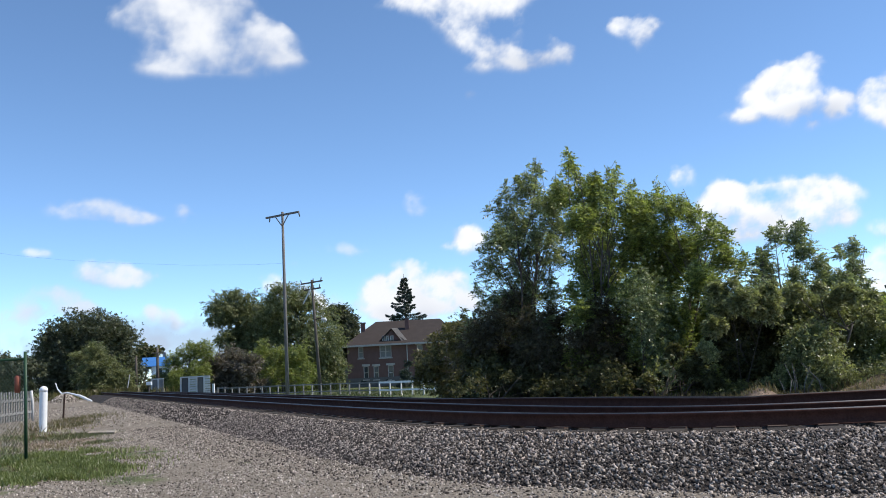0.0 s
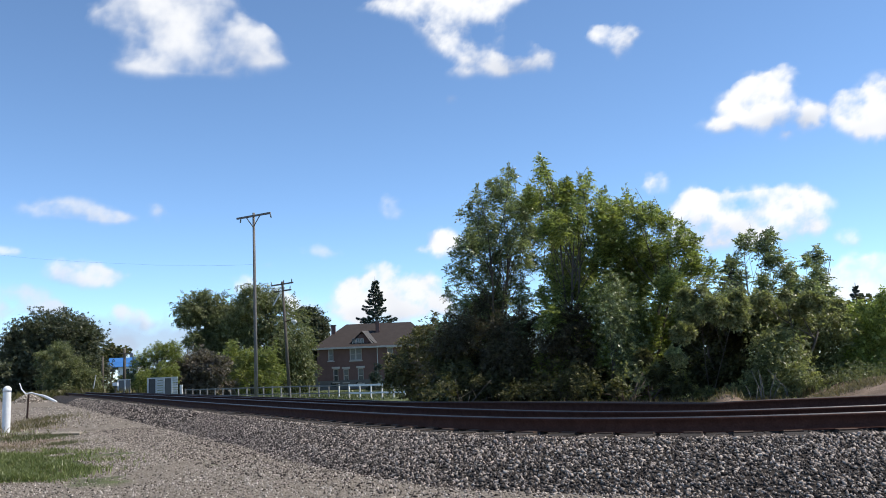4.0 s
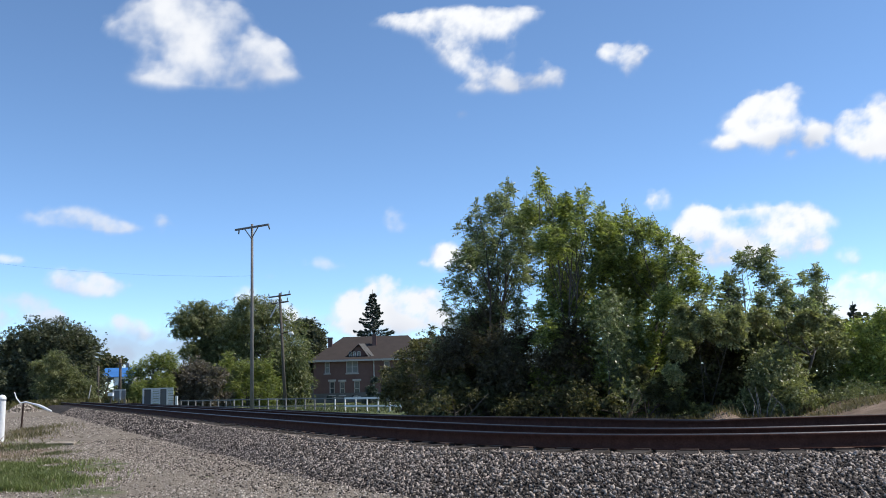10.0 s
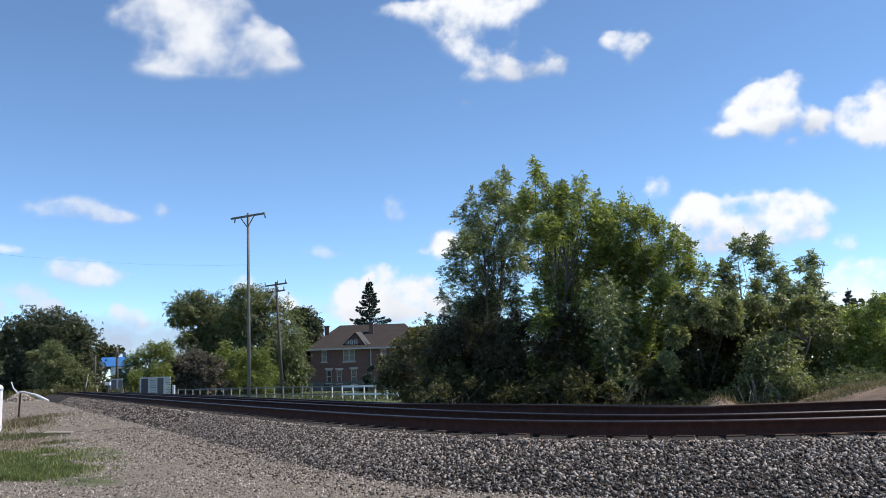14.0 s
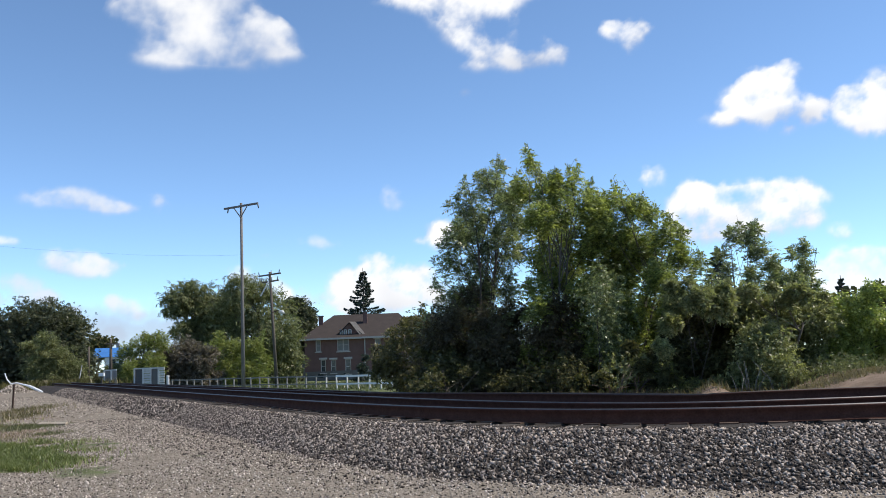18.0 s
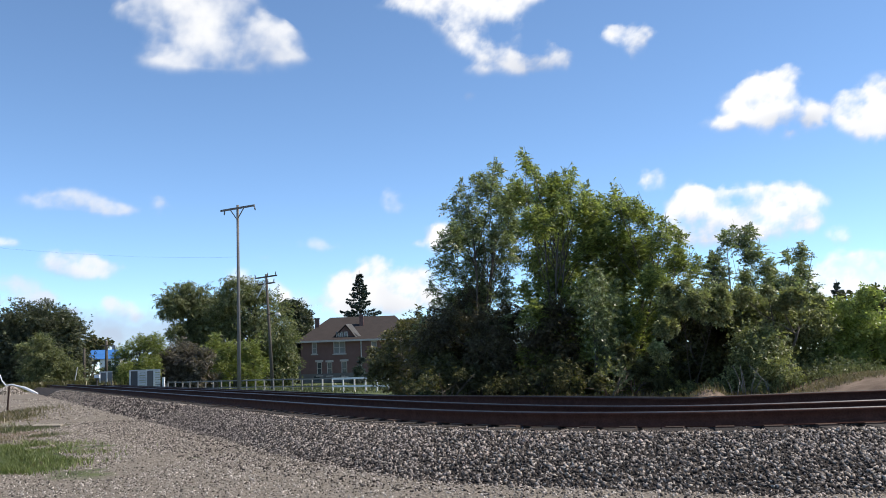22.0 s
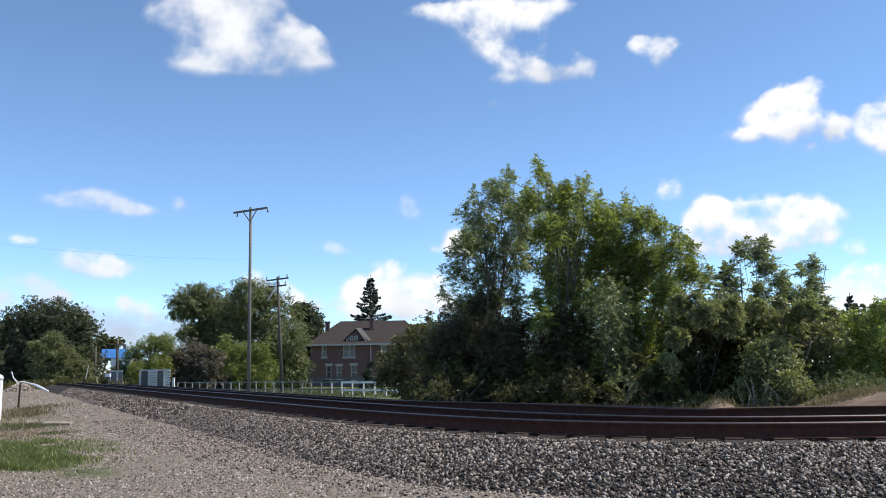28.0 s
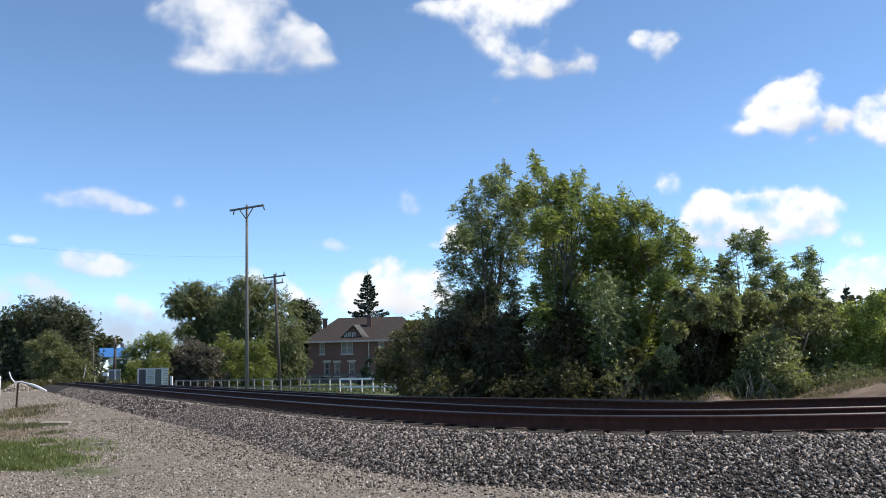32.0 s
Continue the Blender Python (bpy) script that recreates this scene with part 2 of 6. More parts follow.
# ---- mesh helpers ----
class Build:
    """Collects vertices and faces of one mesh."""

    def __init__(self):
        self.v, self.f = [], []

    def box(self, c, s, turn=0.0):
        x, y, z = (k / 2 for k in s)
        i, ct, st = len(self.v), math.cos(turn), math.sin(turn)
        for dx, dy, dz in ((-x, -y, -z), (x, -y, -z), (x, y, -z), (-x, y, -z), (-x, -y, z), (x, -y, z), (x, y, z), (-x, y, z)):
            self.v.append((c[0] + dx * ct - dy * st, c[1] + dx * st + dy * ct, c[2] + dz))
        self.f += [tuple(i + k for k in q) for q in ((0, 3, 2, 1), (4, 5, 6, 7), (0, 1, 5, 4), (1, 2, 6, 5), (2, 3, 7, 6), (3, 0, 4, 7))]
        return self

    def tube(self, points, radii, sides=8, caps=True):
        pts = [Vector(p) for p in points]
        if isinstance(radii, (int, float)):
            radii = [radii] * len(pts)
        base = len(self.v)
        up = Vector((0.31, 0.87, 0.38))
        for k, p in enumerate(pts):
            d = (pts[min(k + 1, len(pts) - 1)] - pts[max(k - 1, 0)]).normalized()
            s = d.cross(up)
            s = s.normalized() if s.length > 0.05 else d.cross(Vector((1, 0, 0))).normalized()
            u = s.cross(d)
            for j in range(sides):
                w = 2 * math.pi * j / sides
                self.v.append(tuple(p + radii[k] * (math.cos(w) * s + math.sin(w) * u)))
        for k in range(len(pts) - 1):
            for j in range(sides):
                a0, b0 = base + k * sides + j, base + k * sides + (j + 1) % sides
                self.f.append((a0, b0, b0 + sides, a0 + sides))
        if caps:
            self.f.append(tuple(base + j for j in reversed(range(sides))))
            self.f.append(tuple(base + (len(pts) - 1) * sides + j for j in range(sides)))
        return self

    def quad(self, *p):
        i = len(self.v)
        self.v += [tuple(q) for q in p]
        self.f.append(tuple(range(i, i + len(p))))
        return self

    def mesh(self, name, mat, smooth=False, bevel=0.0):
        me = bpy.data.meshes.new(name)
        me.from_pydata(self.v, [], self.f)
        if bevel:
            bm = bmesh.new()
            bm.from_mesh(me)
            bmesh.ops.bevel(bm, geom=bm.edges[:], offset=bevel, segments=2, profile=0.6, affect="EDGES")
            bm.to_mesh(me)
            bm.free()
        me.materials.append(mat)
        if smooth:
            me.polygons.foreach_set("use_smooth", [True] * len(me.polygons))
        me.update()
        return me


def part(name, build, mat, parent=None, label="", smooth=False, bevel=0.0, m=None):
    me = build.mesh(name, mat, smooth, bevel) if isinstance(build, Build) else build
    ob = new(name, me)
    if parent:
        ob.parent = parent
    if m is not None:
        ob.matrix_basis = m
    return tagged(ob, label)


def thing(name, m, label, category, group="", kind=""):
    ob = new(name)
    ob.empty_display_size = 0.2
    ob.matrix_basis = m
    return tagged(ob, label, category, group, kind)


def array_mesh(name, v, f, mat):
    """A mesh from arrays: vertices and faces that all have the same number of corners."""
    me = bpy.data.meshes.new(name)
    n, k = f.shape
    me.vertices.add(len(v))
    me.vertices.foreach_set("co", np.ascontiguousarray(v, np.float32).ravel())
    me.loops.add(n * k)
    me.loops.foreach_set("vertex_index", np.ascontiguousarray(f, np.int32).ravel())
    me.polygons.add(n)
    me.polygons.foreach_set("loop_start", np.arange(0, n * k, k, dtype=np.int32))
    me.update(calc_edges=True)
    me.validate()
    me.materials.append(mat)
    return me


# ---- the plan: the line of the near rail and heights ----
RAIL_Z = 0.55


def line_y(x):
    """How far off the near rail runs, for a place across."""
    return 9.7 + 2.64 * np.logaddexp(0, -(np.asarray(x, float) - 1.45) / 1.2)


lx = np.concatenate([np.linspace(-150, -12, 220), np.linspace(-11.9, 9, 300), np.linspace(9.2, 90, 160)])
ly = line_y(lx)
step = np.hypot(np.diff(lx), np.diff(ly))
LEN = np.concatenate([[0], np.cumsum(step)])


def along(d, off, z):
    """Places at the lengths d along the near rail, off metres beyond it."""
    d = np.asarray(d, float)
    x, y = np.interp(d, LEN, lx), np.interp(d, LEN, ly)
    x2, y2 = np.interp(d + 0.05, LEN, lx), np.interp(d + 0.05, LEN, ly)
    tx, ty = x2 - x, y2 - y
    k = np.hypot(tx, ty) + 1e-9
    return np.stack([x - ty / k * off, y + tx / k * off, np.zeros_like(x) + z], -1), np.arctan2(ty, tx)


def offset_of(x, y):
    """Signed distance beyond the near rail."""
    x, y = np.asarray(x, float), np.asarray(y, float)
    best, sign = np.full(x.shape, 1e9), np.zeros(x.shape)
    px, py = lx[::4], ly[::4]
    for i in range(len(px)):
        d = (x - px[i]) ** 2 + (y - py[i]) ** 2
        best = np.minimum(best, d)
    sign = np.where(y > line_y(x), 1.0, -1.0)
    return sign * np.sqrt(best)


def smooth(a, b, v):
    t = np.clip((np.asarray(v, float) - a) / (b - a), 0, 1)
    return t * t * (3 - 2 * t)


def ground_z(x, y, s=None):
    s = offset_of(x, y) if s is None else s
    low = 0.05 - 0.65 * smooth(7, 10, s) - 0.8 * smooth(12, 70, s)
    high = 0.12 + 0.53 * smooth(7.0, 10.0, x) + 0.36 * np.exp(-((x - 6.2) / 0.45) ** 2 - ((y - 18.4) / 0.6) ** 2)
    z = low + (high - low) * smooth(-4, 1, x) * (1 - smooth(28, 45, y))
    z = np.where(s > 0, z * smooth(5.7, 6.8, s), 0.0)
    return z + 0.02 * np.sin(x * 1.3 + 0.7) * np.cos(y * 0.9) * (np.abs(s) > 2)


def gz(x, y):
    return float(ground_z(np.array([x]), np.array([y]))[0])


def worn_path(x, y):
    """1 on the trodden strips of bare fine soil in the gravel, 0 off them."""
    n1 = np.sin(0.8 * x + 1.3 * np.sin(0.55 * y + 1.0)) * np.cos(0.62 * y - 0.5 * x + 0.9 * np.sin(0.9 * x))
    n2 = np.sin(2.9 * x + 1.1 * y) * np.sin(2.3 * y - 1.7 * x)
    return smooth(0.25, 0.85, n1 + 0.35 * n2)


def grass_patch(x, y):
    """1 on the worn grass beside the gravel track."""
    e = 0.22 * np.sin(2.1 * x + 1.3 * y) + 0.16 * np.sin(4.3 * y - 2.2 * x) + 0.10 * np.sin(7.9 * x + 5.1 * y)
    return np.exp(-(np.abs((x + 5.9 + 0.38 * (y - 13)) / 1.45 + e) ** 3 + np.abs((y - 13.9) / 2.5 + e) ** 3))


# ---- ground ----
def ground():
    def lines(lo, hi, a, b, s0, grow):
        mid = list(np.arange(a, b + 1e-6, s0))
        left, right, k = [a], [b], s0
        while right[-1] < hi or left[-1] > lo:
            k *= grow
            left.append(left[-1] - k), right.append(right[-1] + k)
        return np.array(sorted(set([v for v in left[1:]] + mid + right[1:])))
    xs = lines(-2600, 2600, -22, 16, 0.22, 1.12)
    ys = lines(-2600, 2600, 1, 30, 0.22, 1.12)
    X, Y = np.meshgrid(xs, ys)
    x, y = X.ravel(), Y.ravel()
    s = offset_of(x, y)
    z = ground_z(x, y, s)
    road = (s < -1.2) & (y < 130) & (x > -60)
    n2 = 0.5 + 0.5 * np.sin(0.9 * x + 1.7 * np.sin(0.6 * y)) * np.cos(0.7 * y + 1.1 * np.sin(0.5 * x))
    patch = grass_patch(x, y)
    left = smooth(-0.2, 1.0, -(x + 0.36 * (y - 14) + 5.0)) * (y > 12.5) * (1 - 0.75 * smooth(23, 30, y))
    gravel = np.where(road, 1.0, 0.0) * (1 - 1.25 * patch) * (1 - 0.75 * left * n2)
    gravel = np.where((s > -1.5) & (s < 5.9), 1.0, gravel)
    gravel = np.where(s > 5.9, -0.6, gravel)
    soil = np.where((s > 5.7) & (s < 10), 0.8, 0.0) * smooth(-2.5, 1, x) + left * 0.6 - 1.5 * patch
    worn = worn_path(x, y) * (s < -1.5) * (y < 40)
    gravel = gravel - 0.3 * worn
    soil = soil + 0.55 * worn
    nx, ny = len(xs), len(ys)
    i = (np.arange(ny - 1)[:, None] * nx + np.arange(nx - 1)[None, :]).ravel()
    me = array_mesh("ground", np.stack([x, y, z], -1), np.stack([i, i + 1, i + 1 + nx, i + nx], -1), M["ground"])
    for key, val in (("gravel", gravel), ("soil", soil)):
        at = me.attributes.new(key, "FLOAT", "POINT")
        at.data.foreach_set("value", np.ascontiguousarray(val, np.float32))
    me.polygons.foreach_set("use_smooth", [True] * len(me.polygons))
    tagged(new("ground", me), "gravel track, worn grass and dry soil around a railway", "ground", kind="structure")


ground()

# ---- railway ----
D0 = float(np.interp(-75, lx, LEN))
D1 = float(np.interp(30, lx, LEN))
DM = float(np.interp(0, lx, LEN))


def sag(d):
    """How much lower the far track lies than the near one, along the line."""
    return -0.13 * smooth(DM + 0.0, DM - 14, d) + 0.03 * smooth(DM + 2, DM + 7, d)


def shoulder(d, o):
    """The offset o on the near shoulder, which is narrower along the far part of the line."""
    k = 1.25 - 0.67 * smooth(DM + 6.5, DM - 4.5, d)
    return np.where(np.asarray(o) < -0.72, -0.72 + (np.asarray(o) + 0.72) * k, o)


def sweep(profile, d, name, mat, closed=False):
    rows = [along(d, shoulder(d, o), z + sag(d) * (o > 2.6))[0] for o, z in profile]
    k = len(profile)
    v = np.stack(rows, 1).reshape(-1, 3)
    n = len(d)
    f = []
    for j in range(k if closed else k - 1):
        j2 = (j + 1) % k
        i = np.arange(n - 1) * k
        f.append(np.stack([i + j, i + j + k, i + j2 + k, i + j2], -1))
    return array_mesh(name, v, np.concatenate(f), mat)


CREST = RAIL_Z - 0.19
bed_profile = [(-2.15, -0.03), (-1.55, 0.16), (-0.72, CREST - 0.005), (-0.45, CREST - 0.03), (1.9, CREST - 0.05), (2.4, CREST - 0.12),
               (3.5, CREST - 0.16), (6.0, CREST - 0.16), (6.25, CREST - 0.18), (6.7, 0.0)]
dd = np.concatenate([np.arange(D0, DM - 14, 0.8), np.arange(DM - 14, DM + 16, 0.2), np.arange(DM + 16, D1, 0.8)])
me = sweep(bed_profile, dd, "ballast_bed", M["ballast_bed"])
tagged(new("ballast_bed", me), "crushed-stone ballast bed under two tracks, darkened for shade between stones", "ballast", kind="structure")


def rail(off, drop, name_label, worn="railhead"):
    """A flat-bottomed rail: foot and web, and a worn head."""
    z = RAIL_Z - drop
    foot = [(off - 0.07, z - 0.175), (off + 0.07, z - 0.175), (off + 0.07, z - 0.163), (off + 0.012, z - 0.145), (off + 0.012, z - 0.045),
            (off + 0.036, z - 0.032), (off + 0.036, z - 0.012), (off - 0.036, z - 0.012), (off - 0.036, z - 0.032), (off - 0.012, z - 0.045), (off - 0.012, z - 0.145), (off - 0.07, z - 0.163)]
    head = [(off - 0.034, z - 0.0125), (off - 0.030, z - 0.002), (off, z), (off + 0.030, z - 0.002), (off + 0.034, z - 0.0125)]
    t = thing("rail", Matrix.Identity(4), name_label, "rail", "rails of the two tracks")
    part("foot_and_web", sweep(foot, dd, "foot_and_web", M["rail"], True), None, t)
    part("rail_head", sweep(head, dd, "rail_head", M[worn]), None, t, "steel running surface")
    return t


TRACK2 = 4.05
for off, drop in ((0.0, 0.0), (1.5, 0.015), (TRACK2, 0.045), (TRACK2 + 1.5, 0.12)):
    rail(off, drop, "rusty brown steel rail with a polished head on timber ties" if off < 2 else "rusty dull brown steel rail of the far track", "railhead" if off < 2 else "raildull")

tie_me = Build().box((0, 0, -0.09), (0.23, 2.62, 0.18)).mesh("tie", M["tie"], bevel=0.012)
plate_me = Build().box((0, 0, 0.008), (0.2, 0.34, 0.016)).mesh("tie_plate", M["steel"])


def ties():
    r = random.Random(3)
    for off, drop, lo, hi in ((0.75, 0.0, DM - 38, DM + 17), (TRACK2 + 0.75, 0.1, DM - 24, DM + 14)):
        d = lo
        while d < hi:
            p, w = along([d], off + r.uniform(-0.05, 0.05), RAIL_Z - 0.178 - drop + float(sag(d)) * (off > 2.6) + r.uniform(-0.006, 0.004))
            t = thing("railway_tie", Matrix.Translation(p[0]) @ Matrix.Rotation(w[0] + r.uniform(-0.02, 0.02), 4, "Z"),
                      "dark creosoted timber tie bedded in ballast", "railway tie", "ties under the tracks")
            part("tie", tie_me, None, t)
            for o in (-0.75, 0.75):
                part("tie_plate", plate_me, None, t, m=Matrix.Translation((0, o, 0)))
            d += 0.52 + r.uniform(-0.02, 0.02)


ties()


def stones(name, n, lo, hi, olo, ohi, size, mat, surface, squash=0.75, label="", seed=1, power=1.0, bare=False):
    """Angular stones scattered over a strip along the track, joined."""
    g = np.random.default_rng(seed)
    d = lo + (hi - lo) * g.random(n) ** power
    o = olo + (ohi - olo) * g.random(n)
    p = np.zeros((n, 3))
    base, _ = along(d, 0.0, 0.0)
    b2, _ = along(d, 1.0, 0.0)
    oo = shoulder(d, o) if surface is on_bed else o
    p[:, :2] = base[:, :2] + (b2 - base)[:, :2] * oo[:, None]
    if bare:
        keep = 0.75 * worn_path(p[:, 0], p[:, 1]) < 0.15 + 0.85 * g.random(n)
        keep &= grass_patch(p[:, 0], p[:, 1]) < 0.2 + 0.35 * g.random(n)
        p, o = p[keep], o[keep]
    p[:, 2] = surface(o, p)
    return stone_mesh(name, p, size, mat, squash, g)


def stone_mesh(name, p, size, mat, squash, g):
    n = len(p)
    shape = np.array([(1, 0, 0), (-1, 0, 0), (0, 1, 0), (0, -1, 0), (0.1, 0.1, 1), (-0.1, 0.1, -1), (0.62, 0.62, 0.55), (-0.62, 0.6, -0.5)], float)
    tri = np.array([(0, 6, 4), (6, 2, 4), (2, 1, 4), (1, 3, 4), (3, 0, 4), (0, 2, 6), (2, 0, 5), (7, 2, 5), (1, 2, 7), (1, 7, 5), (3, 1, 5), (0, 3, 5)])
    s = size * (0.6 + 1.0 * g.random(n) ** 2)
    v = shape[None] * (0.75 + 0.5 * g.random((n, 8, 1))) * np.array([1.15, 0.75, squash * 0.85])[None, None] * (s / 2)[:, None, None]
    q = g.normal(size=(n, 4))
    q /= np.linalg.norm(q, axis=1)[:, None]
    w, x, y, z = q.T
    R = np.stack([1 - 2 * (y * y + z * z), 2 * (x * y - z * w), 2 * (x * z + y * w), 2 * (x * y + z * w), 1 - 2 * (x * x + z * z), 2 * (y * z - x * w),
                  2 * (x * z - y * w), 2 * (y * z + x * w), 1 - 2 * (x * x + y * y)], -1).reshape(n, 3, 3)
    v = np.einsum("nij,nkj->nki", R, v) + p[:, None, :]
    f = (np.arange(n)[:, None, None] * 8 + tri[None]).reshape(-1, 3)
    return array_mesh(name, v.reshape(-1, 3), f, mat)


bo, bz = np.array([p[0] for p in bed_profile]), np.array([p[1] for p in bed_profile])


def on_bed(o, p):
    return np.interp(o, bo, bz) + 0.008


def on_ground(o, p):
    return ground_z(p[:, 0], p[:, 1], o) + 0.004


tagged(new("ballast_stones", stones("ballast_stones", 88000, DM - 11, DM + 9.4, -2.25, -0.12, 0.040, M["ballast"], on_bed, seed=2)),
       "grey angular crushed stones on the ballast shoulder", "ballast", kind="stuff")
tagged(new("ballast_stones", stones("ballast_stones", 14000, DM - 50, DM - 11, -2.3, -0.5, 0.062, M["ballast"], on_bed, seed=3)),
       "grey angular crushed stones along the far shoulder", "ballast", kind="stuff")
tagged(new("ballast_stones", stones("ballast_stones", 5000, DM - 20, DM + 15, 0.1, 6.4, 0.05, M["ballast"], on_bed, seed=4)),
       "dark crushed stones between the rails and tracks", "ballast", kind="stuff")
tagged(new("ballast_stones", stones("ballast_stones", 4200, DM - 13, DM + 9, -3.0, -1.5, 0.036, M["ballast"], on_ground, seed=8)),
       "stray grey ballast stones at the foot of the shoulder", "ballast", kind="stuff")
tagged(new("road_pebbles", stones("road_pebbles", 46000, DM - 14, DM + 7, -6.6, -1.35, 0.025, M["pebble"], on_ground, seed=5, bare=True)),
       "loose pale grey pebbles on the gravel track", "gravel", kind="stuff")

tagged(new("road_pebbles", stones("road_pebbles", 7000, DM - 46, DM - 15, -8.5, -1.4, 0.045, M["pebble"], on_ground, seed=6)),
       "scattered pale stones along the far gravel track", "gravel", kind="stuff")


# ---- plants ----
def sprigs(blobs, count, length, g, pairs=4, width=0.34, droop=0.35, shell=0.55, clump=12, spread=0.24, rise=0.75, plume=0.0):
    """Leaflets in pairs on short stalks, filling uneven clumps (x, y, z, rx, ry, rz)."""
    b = np.array(blobs, float)
    wgt = (b[:, 3] * b[:, 4] * b[:, 5]) ** 0.6
    pick = g.choice(len(b), count, p=wgt / wgt.sum())
    u = g.normal(size=(count, 3))
    u /= np.linalg.norm(u, axis=1)[:, None]
    r = shell + (1.12 - shell) * g.random(count) ** 0.8
    r = np.where(g.random(count) < 0.15, r * 0.6, r)
    m = max(3, count // clump)
    own = np.arange(count) % m
    pick, u, r = pick[own], u[own], r[own]
    mean = b[pick, 3:6].mean(1)
    p = b[pick, :3] + u * b[pick, 3:6] * r[:, None] + g.normal(size=(count, 3)) * (mean * spread)[:, None] * np.array([1, 1, rise])
    d = u + 0.7 * g.normal(size=(count, 3)) + np.array([0, 0, -droop])
    d /= np.linalg.norm(d, axis=1)[:, None]
    arch, jit = 0.0, 0.5
    if plume:
        # upright shoots fill what the clumps take up, each with a rosette of arching leaves
        rad = b[:, 3:6] * 0.92 + 0.06
        lo, hi = (b[:, :3] - rad).min(0), (b[:, :3] + rad).max(0)
        c = b[:, :3] + 0.0
        while len(c) < m:
            t = lo + (hi - lo) * g.random((m, 3))
            near = ((((t[:, None] - b[None, :, :3]) / rad[None]) ** 2).sum(2)).min(1)
            c = np.concatenate([c, t[(near < 1) & (g.random(m) < 0.25 + 0.75 * near)]])
        stem = np.array([0, 0, 1.0]) + 0.3 * g.normal(size=(len(c), 3))
        h = (np.arange(count) // m + g.random(count)) / max(1, count // m)
        p = c[own] - np.array([0, 0, 0.24]) + stem[own] * ((h - 0.75) * 2.4 * plume)[:, None]
        w = 2.4 * (np.arange(count) // m) + 6.283 * g.random(len(c))[own] + 0.35 * g.normal(size=count)
        el = 0.15 + 1.05 * h ** 1.3 + 0.32 * g.normal(size=count)
        d = np.stack([np.cos(w) * np.cos(el), np.sin(w) * np.cos(el), np.sin(el)], -1)
        arch, jit = 0.45, 0.3
    side = np.cross(d, g.normal(size=(count, 3)) * (0.45 if plume else 0.6) + np.array([0, 0, 1.0]))
    side /= np.linalg.norm(side, axis=1)[:, None] + 1e-9
    nrm = np.cross(side, d)
    L = length * (0.7 + 0.6 * g.random(count))
    if plume:
        L *= 1.1 - 0.45 * h
    down = np.array([0, 0, -1.0])
    out = []
    for k in range(pairs):
        for sg in (-1, 1):
            if sg == 1 and k == pairs - 1 and pairs > 2:
                continue
            f = (k + 0.3 * g.random(count)) / pairs
            a = p + d * (L * f)[:, None] + down * (arch * L * f * f)[:, None]
            run = d + down * (2 * arch * f)[:, None]
            ax = side * sg * 0.85 + run * 0.5 + nrm * (g.random(count) - 0.6)[:, None] * jit
            if k == pairs - 1 and pairs > 2:
                ax = run + 0 * side
            ax /= np.linalg.norm(ax, axis=1)[:, None]
            ll = L * (1.9 / (pairs + 0.5) if pairs > 2 else 0.75) * (0.8 + 0.4 * g.random(count))
            cross = np.cross(ax, nrm + jit * g.normal(size=(count, 3)))
            cross /= np.linalg.norm(cross, axis=1)[:, None] + 1e-9
            w = ll * width / 2
            out.append(np.stack([a, a + ax * (ll * 0.45)[:, None] + cross * w[:, None], a + ax * ll[:, None] - np.array([0, 0, 0.1]) * ll[:, None],
                                 a + ax * (ll * 0.45)[:, None] - cross * w[:, None]], 1))
    v = np.concatenate(out).reshape(-1, 3)
    return v, np.arange(len(v)).reshape(-1, 4)


def woody(base, blobs, radius, r, top=None, stems=1):
    """A tapered trunk, or several stems, with limbs that reach into the clumps."""
    b = Build()
    base = Vector(base)
    zs = [q[2] for q in blobs]
    top = top or (sum(q[0] for q in blobs) / len(blobs), sum(q[1] for q in blobs) / len(blobs), max(zs) * 0.62 + min(zs) * 0.38)
    for k in range(stems):
        foot = base + Vector((r.uniform(-1, 1), r.uniform(-1, 1), 0)) * (0.0 if stems == 1 else 0.35 * radius * 10)
        end = Vector(top) + Vector((r.uniform(-1, 1), r.uniform(-1, 1), r.uniform(-0.6, 0.3))) * (0.2 if stems == 1 else 0.55)
        pts = [foot + (end - foot) * t + Vector((r.uniform(-1, 1), r.uniform(-1, 1), 0)) * radius * 1.2 * (0 < t < 1) for t in (0, 0.25, 0.5, 0.75, 1)]
        pts[0].z -= 0.15
        b.tube(pts, [radius * (1.25 - t * 0.9) for t in (0, 0.25, 0.5, 0.75, 1)], 8)
        for q in blobs[k::stems]:
            c = Vector(q[:3])
            h = min(max((c.z - foot.z) * 0.55, 0.25 * (end.z - foot.z)), end.z - foot.z) / max(0.1, end.z - foot.z)
            s0 = foot + (end - foot) * min(1, h)
            mid = (s0 + c) / 2 + Vector((r.uniform(-1, 1), r.uniform(-1, 1), r.uniform(-0.2, 0.5))) * 0.15 * (c - s0).length
            b.tube([s0, mid, c, c + (c - mid).normalized() * q[5] * 0.2], [radius * 0.34, radius * 0.22, radius * 0.11, radius * 0.04], 5, False)
    return b


SWAY = []


